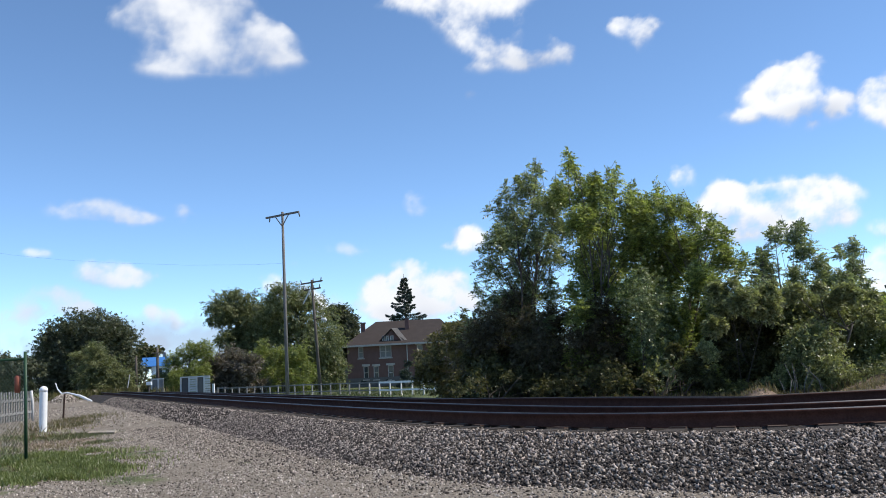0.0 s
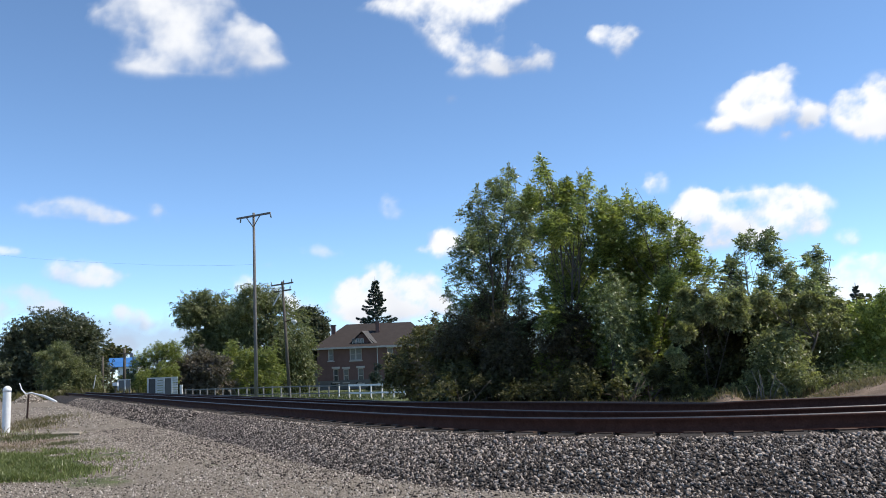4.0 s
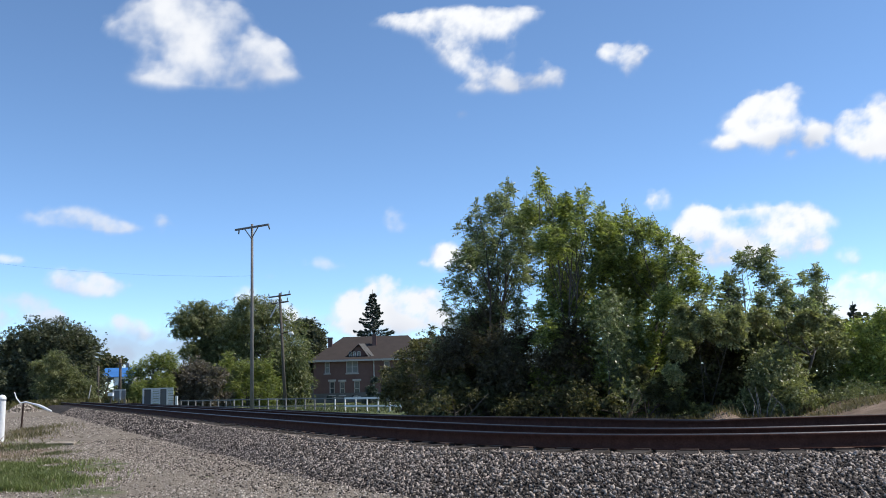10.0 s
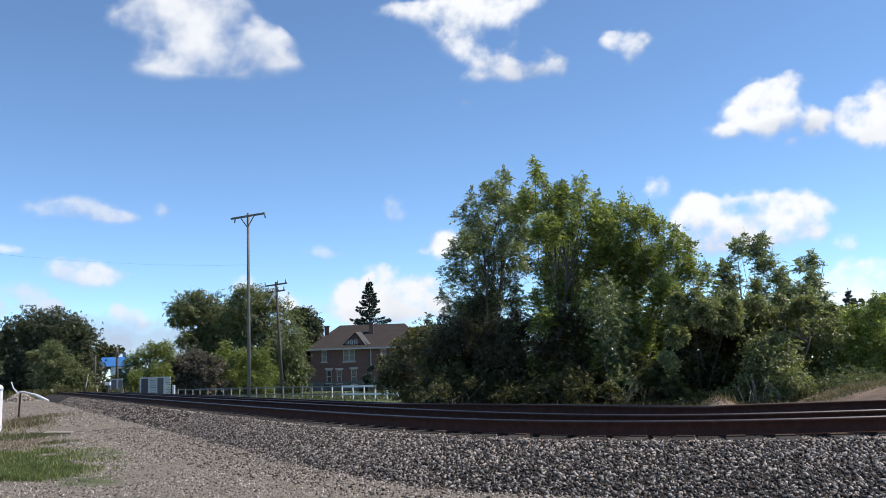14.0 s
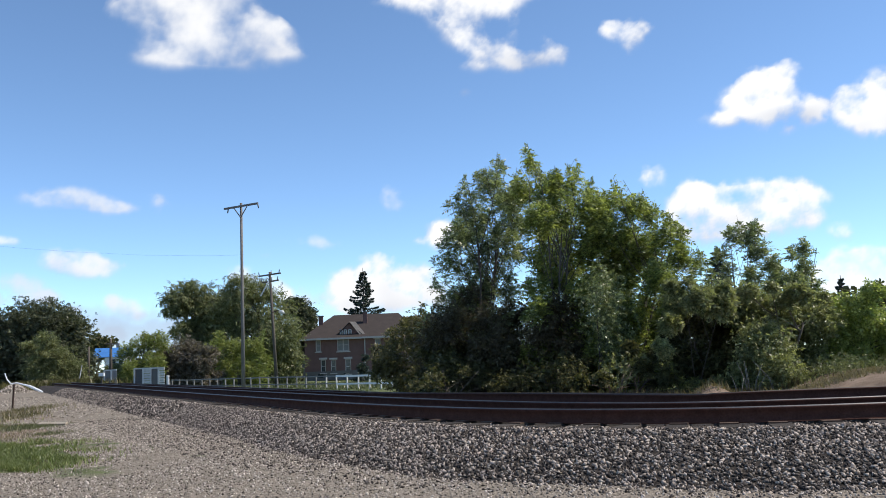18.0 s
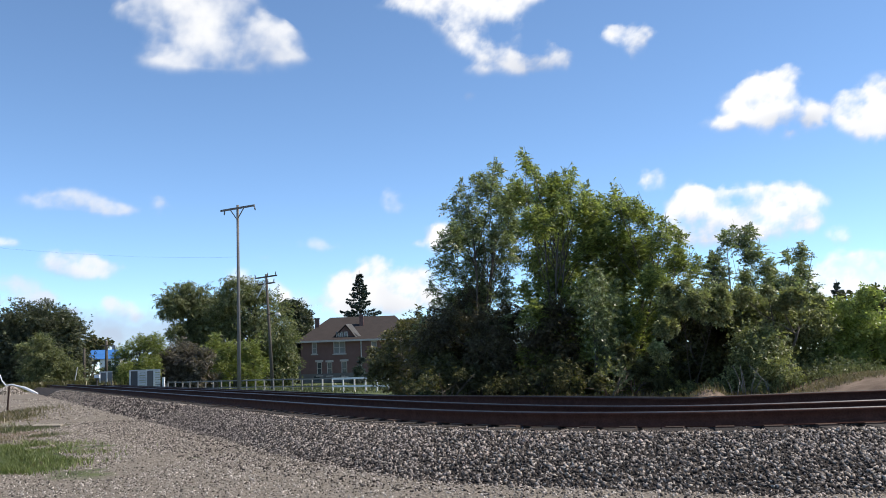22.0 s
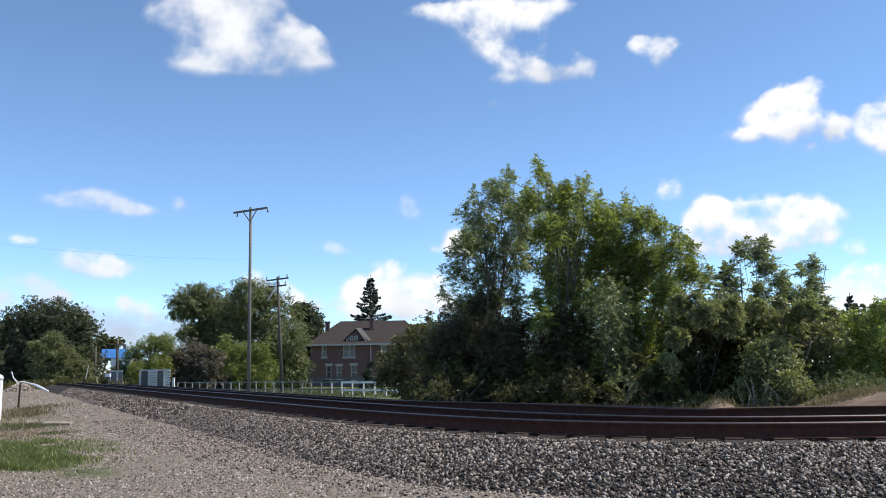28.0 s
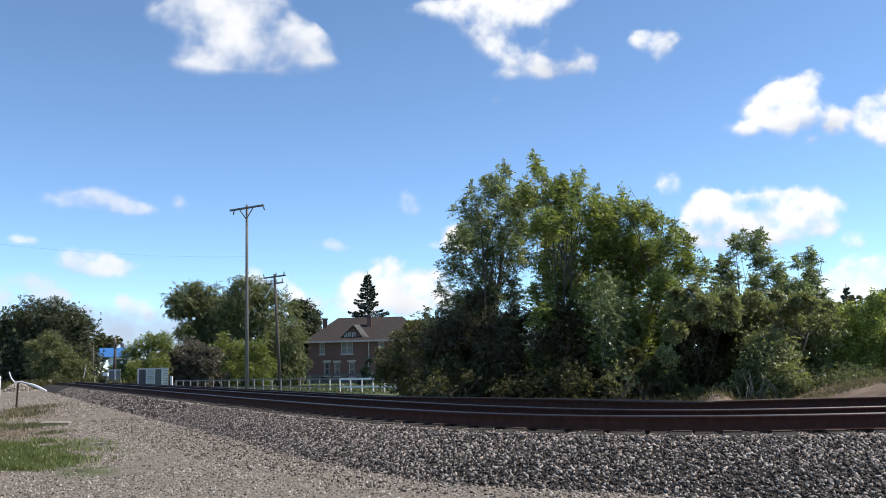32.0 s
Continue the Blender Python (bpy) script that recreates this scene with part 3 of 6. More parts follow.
def tree(name, base, blobs, leaves, size, mat, label, category="tree", radius=0.12, pairs=4, width=0.34, crowns=1, stems=1, seed=1, sway=0.0, droop=0.35, shell=0.55, group="", clump=12, spread=0.24, rise=0.75, plume=0.0):
    """blobs: x, y, z and three radii, in world places; crowns: into how many parts the foliage goes."""
    g, r = np.random.default_rng(seed), random.Random(seed)
    bx, by = base
    t = thing(name, pose(bx, by, gz(bx, by)), label, category, group)
    o = np.array([bx, by, gz(bx, by)])
    loc = [(q[0] - o[0], q[1] - o[1], q[2] - o[2], *q[3:]) for q in blobs]
    part("trunk", woody((0, 0, 0), loc, radius, r, stems=stems), M["bark"], t, "grey-brown bark", smooth=True)
    vol = sum((q[3] * q[4] * q[5]) ** 0.6 for q in loc)
    order = sorted(loc, key=lambda q: q[0])
    for k in range(crowns):
        some = order[k * len(order) // crowns:(k + 1) * len(order) // crowns]
        if not some:
            continue
        n = max(20, int(leaves * sum((q[3] * q[4] * q[5]) ** 0.6 for q in some) / vol))
        v, f = sprigs(some, n, size, g, pairs, width, droop, shell, clump, spread, rise, plume)
        c = part("crown", array_mesh("crown", v, f, M[mat]), None, t)
        if sway:
            SWAY.append((c, sway, seed * 1.7 + k * 2.1))
    return t


def conifer(base, height, spread, label, seed, name="spruce_tree"):
    g, r = np.random.default_rng(seed), random.Random(seed)
    t = thing(name, pose(base[0], base[1], gz(*base)), label, "tree")
    part("trunk", Build().tube([(0, 0, -0.2), (0, 0, height * 0.5), (0, 0, height)], [0.28, 0.16, 0.03], 8), M["bark"], t, smooth=True)
    vs, limbs = [], Build()
    n = 150
    for j in range(n):
        f = 0.10 + 0.87 * (j / n) ** 0.9
        z = height * (0.75 * f + 0.25 * round(f * 24) / 24) + r.uniform(-0.006, 0.006) * height
        rr = (spread * (1 - f) + 0.009 * height) * r.choice((0.4, 0.6, 0.75, 0.9, 1.0, 1.15))
        w = j * 2.399 + r.uniform(-0.4, 0.4)
        d = np.array([math.cos(w), math.sin(w), 0.0])
        lat = np.cross(d, (0, 0, 1.0))
        bend = lambda s: np.stack([d[0] * s * rr, d[1] * s * rr, z - 0.34 * rr * s + 0.36 * rr * s * s], -1)
        limbs.tube([tuple(bend(np.array(q))) for q in (0.0, 0.5, 1.0)], [0.05, 0.03, 0.012], 4, False)
        m = int(45 + 55 * rr)
        q = 0.08 + 0.95 * g.random(m) ** 0.55
        p = bend(q) + lat[None] * (g.normal(size=m) * 0.11 * rr * (1.15 - q))[:, None] + g.normal(size=(m, 1)) * np.array([0, 0, 0.004 * height])
        ax = d[None] * 0.55 + lat[None] * g.normal(size=(m, 1)) * 0.6 + np.array([0, 0, -0.55]) + 0.25 * g.normal(size=(m, 3))
        ax /= np.linalg.norm(ax, axis=1)[:, None]
        cr = np.cross(ax, g.normal(size=(m, 3)))
        cr /= np.linalg.norm(cr, axis=1)[:, None]
        ll, hw = 0.020 * height, 0.0032 * height
        vs.append(np.stack([p, p + ax * ll * 0.5 + cr * hw, p + ax * ll, p + ax * ll * 0.5 - cr * hw], 1))
    v = np.concatenate(vs).reshape(-1, 3)
    part("limbs", limbs, M["bark"], t)
    part("crown", array_mesh("crown", v, np.arange(len(v)).reshape(-1, 4), M["needle"]), None, t, "dark green needles")
    return t


def blades(name, centres, n, height, mat, label, category, seed, spread=1.0, width=0.012, bare=0.0):
    """Grass or weeds: bent blades round the centres (x, y, rx, ry)."""
    g = np.random.default_rng(seed)
    c = np.array(centres, float)
    wgt = c[:, 2] * c[:, 3]
    k = g.choice(len(c), n, p=wgt / wgt.sum())
    u = g.normal(size=(n, 2)) * 0.55
    x, y = c[k, 0] + u[:, 0] * c[k, 2], c[k, 1] + u[:, 1] * c[k, 3]
    if bare:
        q = np.sin(3.1 * x + 1.7 * np.sin(2.3 * y)) * np.cos(2.7 * y + 1.3 * np.sin(3.7 * x)) + 0.5 * np.sin(9 * x + 2 * y) * np.sin(8 * y - 3 * x)
        ok = q > bare - 1.2 + 0.5 * np.hypot(u[:, 0], u[:, 1])
        x, y, u = x[ok], y[ok], u[ok]
        n = len(x)
    z = ground_z(x, y)
    p = np.stack([x, y, z - 0.01], -1)
    h = height * (0.4 + 0.9 * g.random(n))
    w = g.random(n) * 2 * math.pi
    lean = np.stack([np.cos(w), np.sin(w), 0 * w], -1) * (h * spread * (0.2 + 0.6 * g.random(n)))[:, None]
    side = np.stack([-np.sin(w + 0.6), np.cos(w + 0.6), 0 * w], -1) * width * (0.6 + 0.8 * g.random(n))[:, None]
    up = np.stack([0 * w, 0 * w, h], -1)
    v = np.stack([p - side, p + side, p + side * 0.7 + lean * 0.45 + up * 0.62, p + lean + up, p - side * 0.7 + lean * 0.4 + up * 0.6], 1).reshape(-1, 3)
    me = array_mesh(name, v, np.arange(len(v)).reshape(-1, 5), mat)
    return tagged(new(name, me), label, category, kind="stuff")


# ---- trees beyond the track ----
tree("locust_tree", (2.34, 28), [(2.15, 29, 6.64, 0.38, 0.42, 0.37), (1.71, 27.21, 5.26, 0.47, 0.44, 0.44), (2.77, 27.95, 6.87, 0.45, 0.38, 0.44), (3.09, 28.75, 7.55, 0.14, 0.13, 0.15), (3.21, 29.04, 7.9, 0.08, 0.08, 0.08), (3.27, 28.65, 7.65, 0.08, 0.08, 0.09), (2.39, 28.96, 5.97, 0.56, 0.58, 0.52), (1.51, 29.22, 4.61, 0.48, 0.54, 0.43), (2.6, 28.85, 4.74, 0.61, 0.58, 0.64), (1.22, 28.46, 3.52, 0.38, 0.36, 0.36), (2.15, 29.11, 3.32, 0.77, 0.66, 0.71), (3.06, 27.21, 5.3, 0.37, 0.34, 0.35), (3.22, 29.25, 4.21, 0.3, 0.32, 0.34), (0.83, 28.67, 2.58, 0.46, 0.43, 0.38), (1.73, 28.51, 2.01, 0.86, 0.84, 0.73), (2.58, 27.47, 2.39, 0.54, 0.49, 0.52), (2.7, 29.36, 1.39, 0.73, 0.78, 0.73), (3.12, 27.36, 6.21, 0.3, 0.34, 0.33), (0.93, 27.98, 3.84, 0.18, 0.18, 0.14), (1.28, 27.51, 1.01, 0.72, 0.82, 0.71), (2.41, 28.96, 0.51, 0.72, 0.59, 0.65), (3.47, 27.98, 6.49, 0.36, 0.34, 0.34), (3.63, 28.56, 5.92, 0.39, 0.39, 0.31), (3.36, 27.78, 4.85, 0.35, 0.38, 0.35), (3.77, 28.68, 7.27, 0.16, 0.15, 0.15), (2.44, 28.23, 7.16, 0.13, 0.14, 0.11), (2.64, 27.54, 7.11, 0.11, 0.11, 0.11), (3.03, 26.9, 7.19, 0.08, 0.08, 0.07), (2.03, 27.61, 6.85, 0.12, 0.11, 0.1), (1.53, 28.03, 6.3, 0.11, 0.1, 0.11), (1.13, 27.53, 4.89, 0.1, 0.09, 0.09), (3.34, 29.08, 3.64, 0.36, 0.41, 0.34), (2.96, 26.41, 2.62, 0.23, 0.24, 0.25), (2.5, 28.35, 3.61, 0.44, 0.41, 0.47), (1.99, 28.33, 4.16, 0.32, 0.38, 0.31), (3.91, 28.94, 6.76, 0.37, 0.32, 0.37), (3.8, 29, 5.74, 0.33, 0.34, 0.32), (3.73, 29.07, 4.82, 0.27, 0.26, 0.28), (3.46, 28.94, 1.72, 0.35, 0.3, 0.33), (3.31, 29.04, 2.18, 0.21, 0.23, 0.21)],
     9800, 0.25, "greylocust", "tall slender locust tree with feathery green leaves", radius=0.045, pairs=5, width=0.5, crowns=4, stems=3, seed=11, sway=1.0, clump=9, plume=0.14)
tree("locust_tree", (4.28, 26), [(3.93, 26.44, 7.09, 0.17, 0.16, 0.15), (3.89, 26.86, 6.49, 0.4, 0.42, 0.38), (4.35, 26.03, 6.3, 0.41, 0.47, 0.43), (4.86, 25.58, 6.26, 0.31, 0.27, 0.26), (5.08, 25.77, 6.67, 0.14, 0.14, 0.14), (3.86, 24.96, 5.3, 0.38, 0.38, 0.41), (4.64, 27.25, 4.85, 0.54, 0.59, 0.53), (5.35, 25.27, 5.62, 0.45, 0.4, 0.41), (5.26, 25.63, 4.57, 0.55, 0.5, 0.5), (3.87, 26.1, 4.35, 0.26, 0.24, 0.27), (4.41, 26.21, 3.84, 0.52, 0.58, 0.48), (3.77, 24.86, 2.78, 0.29, 0.27, 0.27), (4.63, 25.6, 2.32, 0.6, 0.58, 0.59), (4.19, 25.71, 1.34, 0.63, 0.68, 0.64), (5.29, 25.4, 3.24, 0.64, 0.67, 0.53), (5.53, 26.14, 1.98, 0.63, 0.69, 0.66), (3.45, 25.58, 1.56, 0.22, 0.24, 0.22), (4.97, 25.29, 0.95, 0.59, 0.71, 0.63), (4.1, 26.55, 0.41, 0.48, 0.44, 0.52), (3.74, 25.47, 7.11, 0.08, 0.09, 0.07), (3.66, 25.23, 7.26, 0.08, 0.07, 0.07), (4.04, 27.22, 7.34, 0.12, 0.1, 0.09), (4.06, 26.01, 6.85, 0.12, 0.1, 0.1), (4.53, 25.91, 6.71, 0.12, 0.12, 0.11), (4.78, 25.2, 6.62, 0.1, 0.1, 0.09), (5.23, 26.29, 7, 0.08, 0.09, 0.09), (5.76, 26.68, 6.49, 0.12, 0.14, 0.12), (3.52, 25.85, 6.7, 0.09, 0.09, 0.08), (4.53, 24.74, 5.91, 0.23, 0.24, 0.21), (3.71, 25.51, 3.47, 0.32, 0.29, 0.31), (3.73, 26.18, 2.71, 0.22, 0.23, 0.21), (4.66, 25.71, 5.26, 0.36, 0.3, 0.32), (5.05, 27.32, 4.2, 0.44, 0.38, 0.42), (5.87, 26.37, 6.1, 0.25, 0.28, 0.23), (5.78, 25.73, 5.14, 0.39, 0.36, 0.33), (5.81, 25.89, 4.09, 0.44, 0.46, 0.43), (5.65, 25.1, 2.72, 0.45, 0.46, 0.42), (5.42, 24.85, 1.47, 0.52, 0.55, 0.49), (3.87, 26.48, 5.42, 0.3, 0.3, 0.26), (3.44, 26.27, 1.09, 0.3, 0.31, 0.25)],
     12000, 0.25, "locust", "tall dense locust tree with bright green upper leaves", radius=0.042, pairs=5, width=0.5, crowns=4, stems=3, seed=12, sway=1.0, clump=9, plume=0.14)
tree("locust_tree", (6.28, 25), [(6.18, 26.03, 5.9, 0.33, 0.37, 0.32), (5.82, 25.1, 4.93, 0.48, 0.41, 0.48), (6.46, 24.92, 5.52, 0.34, 0.38, 0.32), (7.32, 26.29, 5.57, 0.3, 0.25, 0.29), (6.68, 25.42, 4.49, 0.62, 0.63, 0.49), (7.14, 24.15, 4.58, 0.3, 0.32, 0.31), (7.67, 25.04, 5, 0.14, 0.12, 0.13), (8.03, 25.83, 4.16, 0.31, 0.31, 0.3), (6.89, 24.11, 3.37, 0.5, 0.52, 0.56), (6.3, 26.1, 3.76, 0.6, 0.67, 0.54), (6.06, 24.77, 2.37, 0.6, 0.7, 0.63), (7.16, 25.95, 2.23, 0.62, 0.73, 0.61), (7.88, 26, 2.86, 0.36, 0.43, 0.36), (7.91, 23.78, 3.96, 0.1, 0.1, 0.09), (8.31, 25.4, 3.77, 0.15, 0.14, 0.12), (6.39, 25.17, 1.09, 0.79, 0.82, 0.74), (7.2, 24.66, 1.21, 0.69, 0.58, 0.59), (5.94, 24.81, 0.45, 0.52, 0.59, 0.49), (5.77, 23.9, 5.9, 0.1, 0.11, 0.1), (6.42, 25.39, 6.11, 0.12, 0.12, 0.1), (7, 25.63, 5.92, 0.12, 0.11, 0.1), (7.14, 24.76, 5.28, 0.1, 0.08, 0.09), (7.23, 23.92, 5, 0.08, 0.07, 0.07), (7.54, 23.83, 4.54, 0.1, 0.11, 0.09)],
     12000, 0.25, "locust", "leafy green locust tree with arching fronds", radius=0.042, pairs=5, width=0.5, crowns=4, stems=3, seed=13, sway=1.0, clump=9, plume=0.14)
tree("locust_tree", (2.25, 29.5), [(1.83, 28.08, 5.03, 0.57, 0.67, 0.63), (2.83, 30.82, 6.17, 0.61, 0.58, 0.65), (2.97, 28.96, 4.56, 0.54, 0.49, 0.53), (2.15, 28.44, 3.63, 0.67, 0.62, 0.62), (1.39, 28.36, 2.58, 0.63, 0.6, 0.51), (2.65, 28.52, 2.54, 0.58, 0.62, 0.57), (2.71, 31.08, 7.22, 0.43, 0.37, 0.34), (3.32, 30.4, 6.87, 0.39, 0.37, 0.35), (3.02, 29.07, 1.65, 0.46, 0.5, 0.43), (3.57, 30.63, 5.72, 0.4, 0.44, 0.44), (1.64, 28.82, 1.7, 0.69, 0.72, 0.67)],
     1000, 0.27, "greylocust", "tall locust tree half hidden among the others", radius=0.05, pairs=5, width=0.5, crowns=2, stems=2, seed=34, sway=0.8, clump=9, plume=0.14)
tree("locust_tree", (5.91, 28.5), [(5.09, 29.03, 5.98, 0.61, 0.71, 0.65), (6, 28.25, 5.27, 0.64, 0.78, 0.59), (4.72, 29.58, 4.57, 0.46, 0.44, 0.46), (4.98, 28.17, 3.5, 0.63, 0.67, 0.7), (6.33, 29.36, 3.92, 0.76, 0.77, 0.7), (6.97, 27.19, 4.64, 0.71, 0.63, 0.61), (6.97, 27.54, 3.37, 0.7, 0.65, 0.68), (8.14, 28.4, 4.12, 0.51, 0.53, 0.52), (5.23, 29.06, 2.1, 0.68, 0.63, 0.64), (6.52, 29.04, 2.23, 0.67, 0.75, 0.69), (8.12, 29.38, 2.55, 0.75, 0.78, 0.73), (4.3, 29.04, 1.78, 0.43, 0.43, 0.38), (5.33, 29.1, 6.74, 0.3, 0.28, 0.33), (6.3, 28.52, 6.22, 0.37, 0.32, 0.35)],
     4200, 0.28, "locust", "broad green locust tree behind the front row", radius=0.05, pairs=5, width=0.5, crowns=3, stems=3, seed=35, sway=0.8, clump=9, plume=0.14)
tree("young_locust_tree", (8.55, 23), [(8.24, 22.06, 4.28, 0.13, 0.12, 0.11), (8.91, 23.48, 4.7, 0.08, 0.08, 0.08), (9.15, 23.48, 4.4, 0.17, 0.15, 0.14), (9.38, 23.44, 4.6, 0.13, 0.14, 0.11), (9.3, 23.17, 4.01, 0.19, 0.22, 0.21), (8.52, 23.75, 4.04, 0.13, 0.14, 0.13), (8.7, 23.9, 3.59, 0.12, 0.11, 0.11), (9.21, 22.14, 3.51, 0.15, 0.15, 0.16), (8.86, 22.59, 3.29, 0.18, 0.18, 0.18), (10.05, 23.89, 3.23, 0.22, 0.22, 0.21), (9.03, 23.72, 2.8, 0.23, 0.27, 0.24), (9.6, 23.59, 2.62, 0.22, 0.24, 0.22)],
     1900, 0.22, "greylocust", "thin young locust tree with open feathery crown", radius=0.02, pairs=5, width=0.5, crowns=2, stems=2, seed=14, sway=1.3, clump=9, plume=0.12)
tree("young_locust_tree", (9.97, 23), [(10.1, 22.96, 3.85, 0.1, 0.1, 0.11), (10.77, 23.76, 4.05, 0.11, 0.11, 0.11), (10.25, 22.56, 3.38, 0.16, 0.18, 0.14), (9.63, 21.87, 3.04, 0.18, 0.16, 0.18), (10.56, 22.77, 3, 0.1, 0.09, 0.09), (10.36, 22.64, 2.63, 0.18, 0.19, 0.18), (10.18, 23.25, 2.57, 0.21, 0.22, 0.21)],
     1200, 0.22, "greylocust", "small young locust tree above the shrubs", radius=0.018, pairs=5, width=0.5, crowns=2, stems=2, seed=15, sway=1.3, clump=9, plume=0.12)
tree("shrub", (0.07, 36), [(-0.89, 37.06, 1.62, 0.36, 0.31, 0.33), (-1.01, 34.73, 0.85, 0.29, 0.3, 0.31), (-0.25, 36.54, 2.11, 0.48, 0.5, 0.48), (0.41, 34.4, 2.24, 0.57, 0.72, 0.6), (-0.7, 34.75, 1.23, 0.49, 0.57, 0.44), (0.1, 34.57, 0.77, 0.73, 0.81, 0.76), (1.15, 36.98, 0.92, 0.85, 0.83, 0.78), (0.84, 36.86, 1.84, 0.65, 0.63, 0.57), (0.53, 36.77, 2.93, 0.2, 0.21, 0.18), (0.07, 36.56, 2.82, 0.12, 0.13, 0.11)],
     4800, 0.16, "drybush", "tan and olive shrub at the edge of the trees", "shrub", radius=0.04, pairs=2, width=0.5, stems=3, seed=16, sway=0.5)
tree("shrub", (7.17, 22.4), [(6.44, 21.07, 2.31, 0.29, 0.29, 0.25), (6.44, 19.61, 2.31, 0.24, 0.27, 0.22), (7, 19.97, 2.25, 0.28, 0.31, 0.31), (7.96, 21.38, 2.17, 0.32, 0.39, 0.35), (6.1, 20.73, 1.81, 0.21, 0.18, 0.19), (5.63, 19.71, 1.24, 0.16, 0.17, 0.15), (7.18, 21.31, 2.11, 0.16, 0.17, 0.14), (7.15, 19.85, 2.58, 0.13, 0.11, 0.11), (6.66, 20.94, 2.73, 0.15, 0.15, 0.14), (6.29, 20.95, 2.68, 0.14, 0.15, 0.13)],
     7800, 0.088, "bushleaf", "dense dark green shrub with deep shade below", "shrub", radius=0.014, pairs=2, width=0.55, stems=2, seed=17, sway=0.4)
# dark leaf colour stands in for the shade of the hollow
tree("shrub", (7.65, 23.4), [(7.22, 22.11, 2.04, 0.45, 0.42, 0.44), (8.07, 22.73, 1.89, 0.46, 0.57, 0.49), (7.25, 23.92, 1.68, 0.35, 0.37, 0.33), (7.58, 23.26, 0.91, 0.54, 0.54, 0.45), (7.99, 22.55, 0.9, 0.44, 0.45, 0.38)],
     4000, 0.15, "darkleaf", "shrub behind the hanging foliage, coloured dark for its shade", "shrub", radius=0.05, pairs=2, width=0.55, stems=4, seed=25, sway=0.2)
tree("shrub", (8.59, 20.8), [(8.45, 21.42, 2.12, 0.53, 0.56, 0.46), (9.18, 21.39, 1.9, 0.54, 0.54, 0.44), (8.12, 20.27, 1.24, 0.54, 0.48, 0.51), (9.57, 21.76, 1.08, 0.45, 0.49, 0.48), (7.93, 20.65, 0.61, 0.38, 0.39, 0.33), (9.78, 21.18, 1.73, 0.4, 0.43, 0.38), (8.13, 19.64, 0.7, 0.38, 0.37, 0.32), (7.78, 20.29, 2.46, 0.17, 0.17, 0.16), (8.22, 19.98, 2.55, 0.12, 0.14, 0.11), (8.9, 20.09, 2.38, 0.21, 0.2, 0.18), (10.06, 21.43, 2.27, 0.17, 0.18, 0.17), (8.66, 20.38, 2.34, 0.23, 0.25, 0.21)],
     13000, 0.088, "bushleaf", "broad green shrub with large leaves beside the bank", "shrub", radius=0.05, pairs=2, width=0.55, stems=4, seed=18, sway=0.4)
tree("shrub", (11.09, 22), [(10.88, 22.28, 1.87, 0.47, 0.43, 0.43), (11.01, 21.42, 1.82, 0.48, 0.5, 0.44), (10.65, 21.67, 1.17, 0.46, 0.49, 0.47), (11.97, 22.58, 1.13, 0.56, 0.56, 0.53), (10.28, 21.85, 0.8, 0.24, 0.28, 0.25), (11.89, 21.58, 1.5, 0.55, 0.51, 0.5), (12.14, 21.36, 1.26, 0.52, 0.52, 0.52), (12.94, 21.91, 1.2, 0.54, 0.51, 0.48), (13, 22.46, 0.69, 0.54, 0.49, 0.47), (10.57, 21.1, 2.28, 0.18, 0.18, 0.16), (11.19, 21.11, 2.39, 0.24, 0.27, 0.21), (10.38, 21.55, 2.09, 0.15, 0.14, 0.15)],
     12500, 0.092, "limeleaf", "sunlit green shrub on the grassy bank", "shrub", radius=0.05, pairs=2, width=0.55, stems=4, seed=19, sway=0.4)
# undergrowth and brambles: shade below the trees is put into the dark leaves
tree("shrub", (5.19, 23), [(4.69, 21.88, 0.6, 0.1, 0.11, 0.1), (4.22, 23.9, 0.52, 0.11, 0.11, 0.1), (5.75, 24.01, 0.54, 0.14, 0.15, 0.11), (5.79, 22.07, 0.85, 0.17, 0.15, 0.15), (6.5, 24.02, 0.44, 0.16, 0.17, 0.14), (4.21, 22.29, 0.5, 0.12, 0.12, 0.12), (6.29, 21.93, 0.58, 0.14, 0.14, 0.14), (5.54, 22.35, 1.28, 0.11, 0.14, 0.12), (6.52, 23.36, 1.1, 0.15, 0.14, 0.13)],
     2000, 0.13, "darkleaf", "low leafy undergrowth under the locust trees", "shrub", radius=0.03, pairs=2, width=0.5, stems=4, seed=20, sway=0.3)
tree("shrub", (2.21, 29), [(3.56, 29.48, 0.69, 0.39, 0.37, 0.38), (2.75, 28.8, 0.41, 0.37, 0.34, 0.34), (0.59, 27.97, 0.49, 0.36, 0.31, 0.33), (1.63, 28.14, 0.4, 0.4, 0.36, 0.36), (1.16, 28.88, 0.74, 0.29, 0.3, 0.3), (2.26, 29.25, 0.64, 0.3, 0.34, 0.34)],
     3600, 0.18, "darkleaf", "low undergrowth below the tallest locust, shade put into its leaf colour", "shrub", radius=0.03, pairs=2, width=0.5, stems=4, seed=21, sway=0.3)
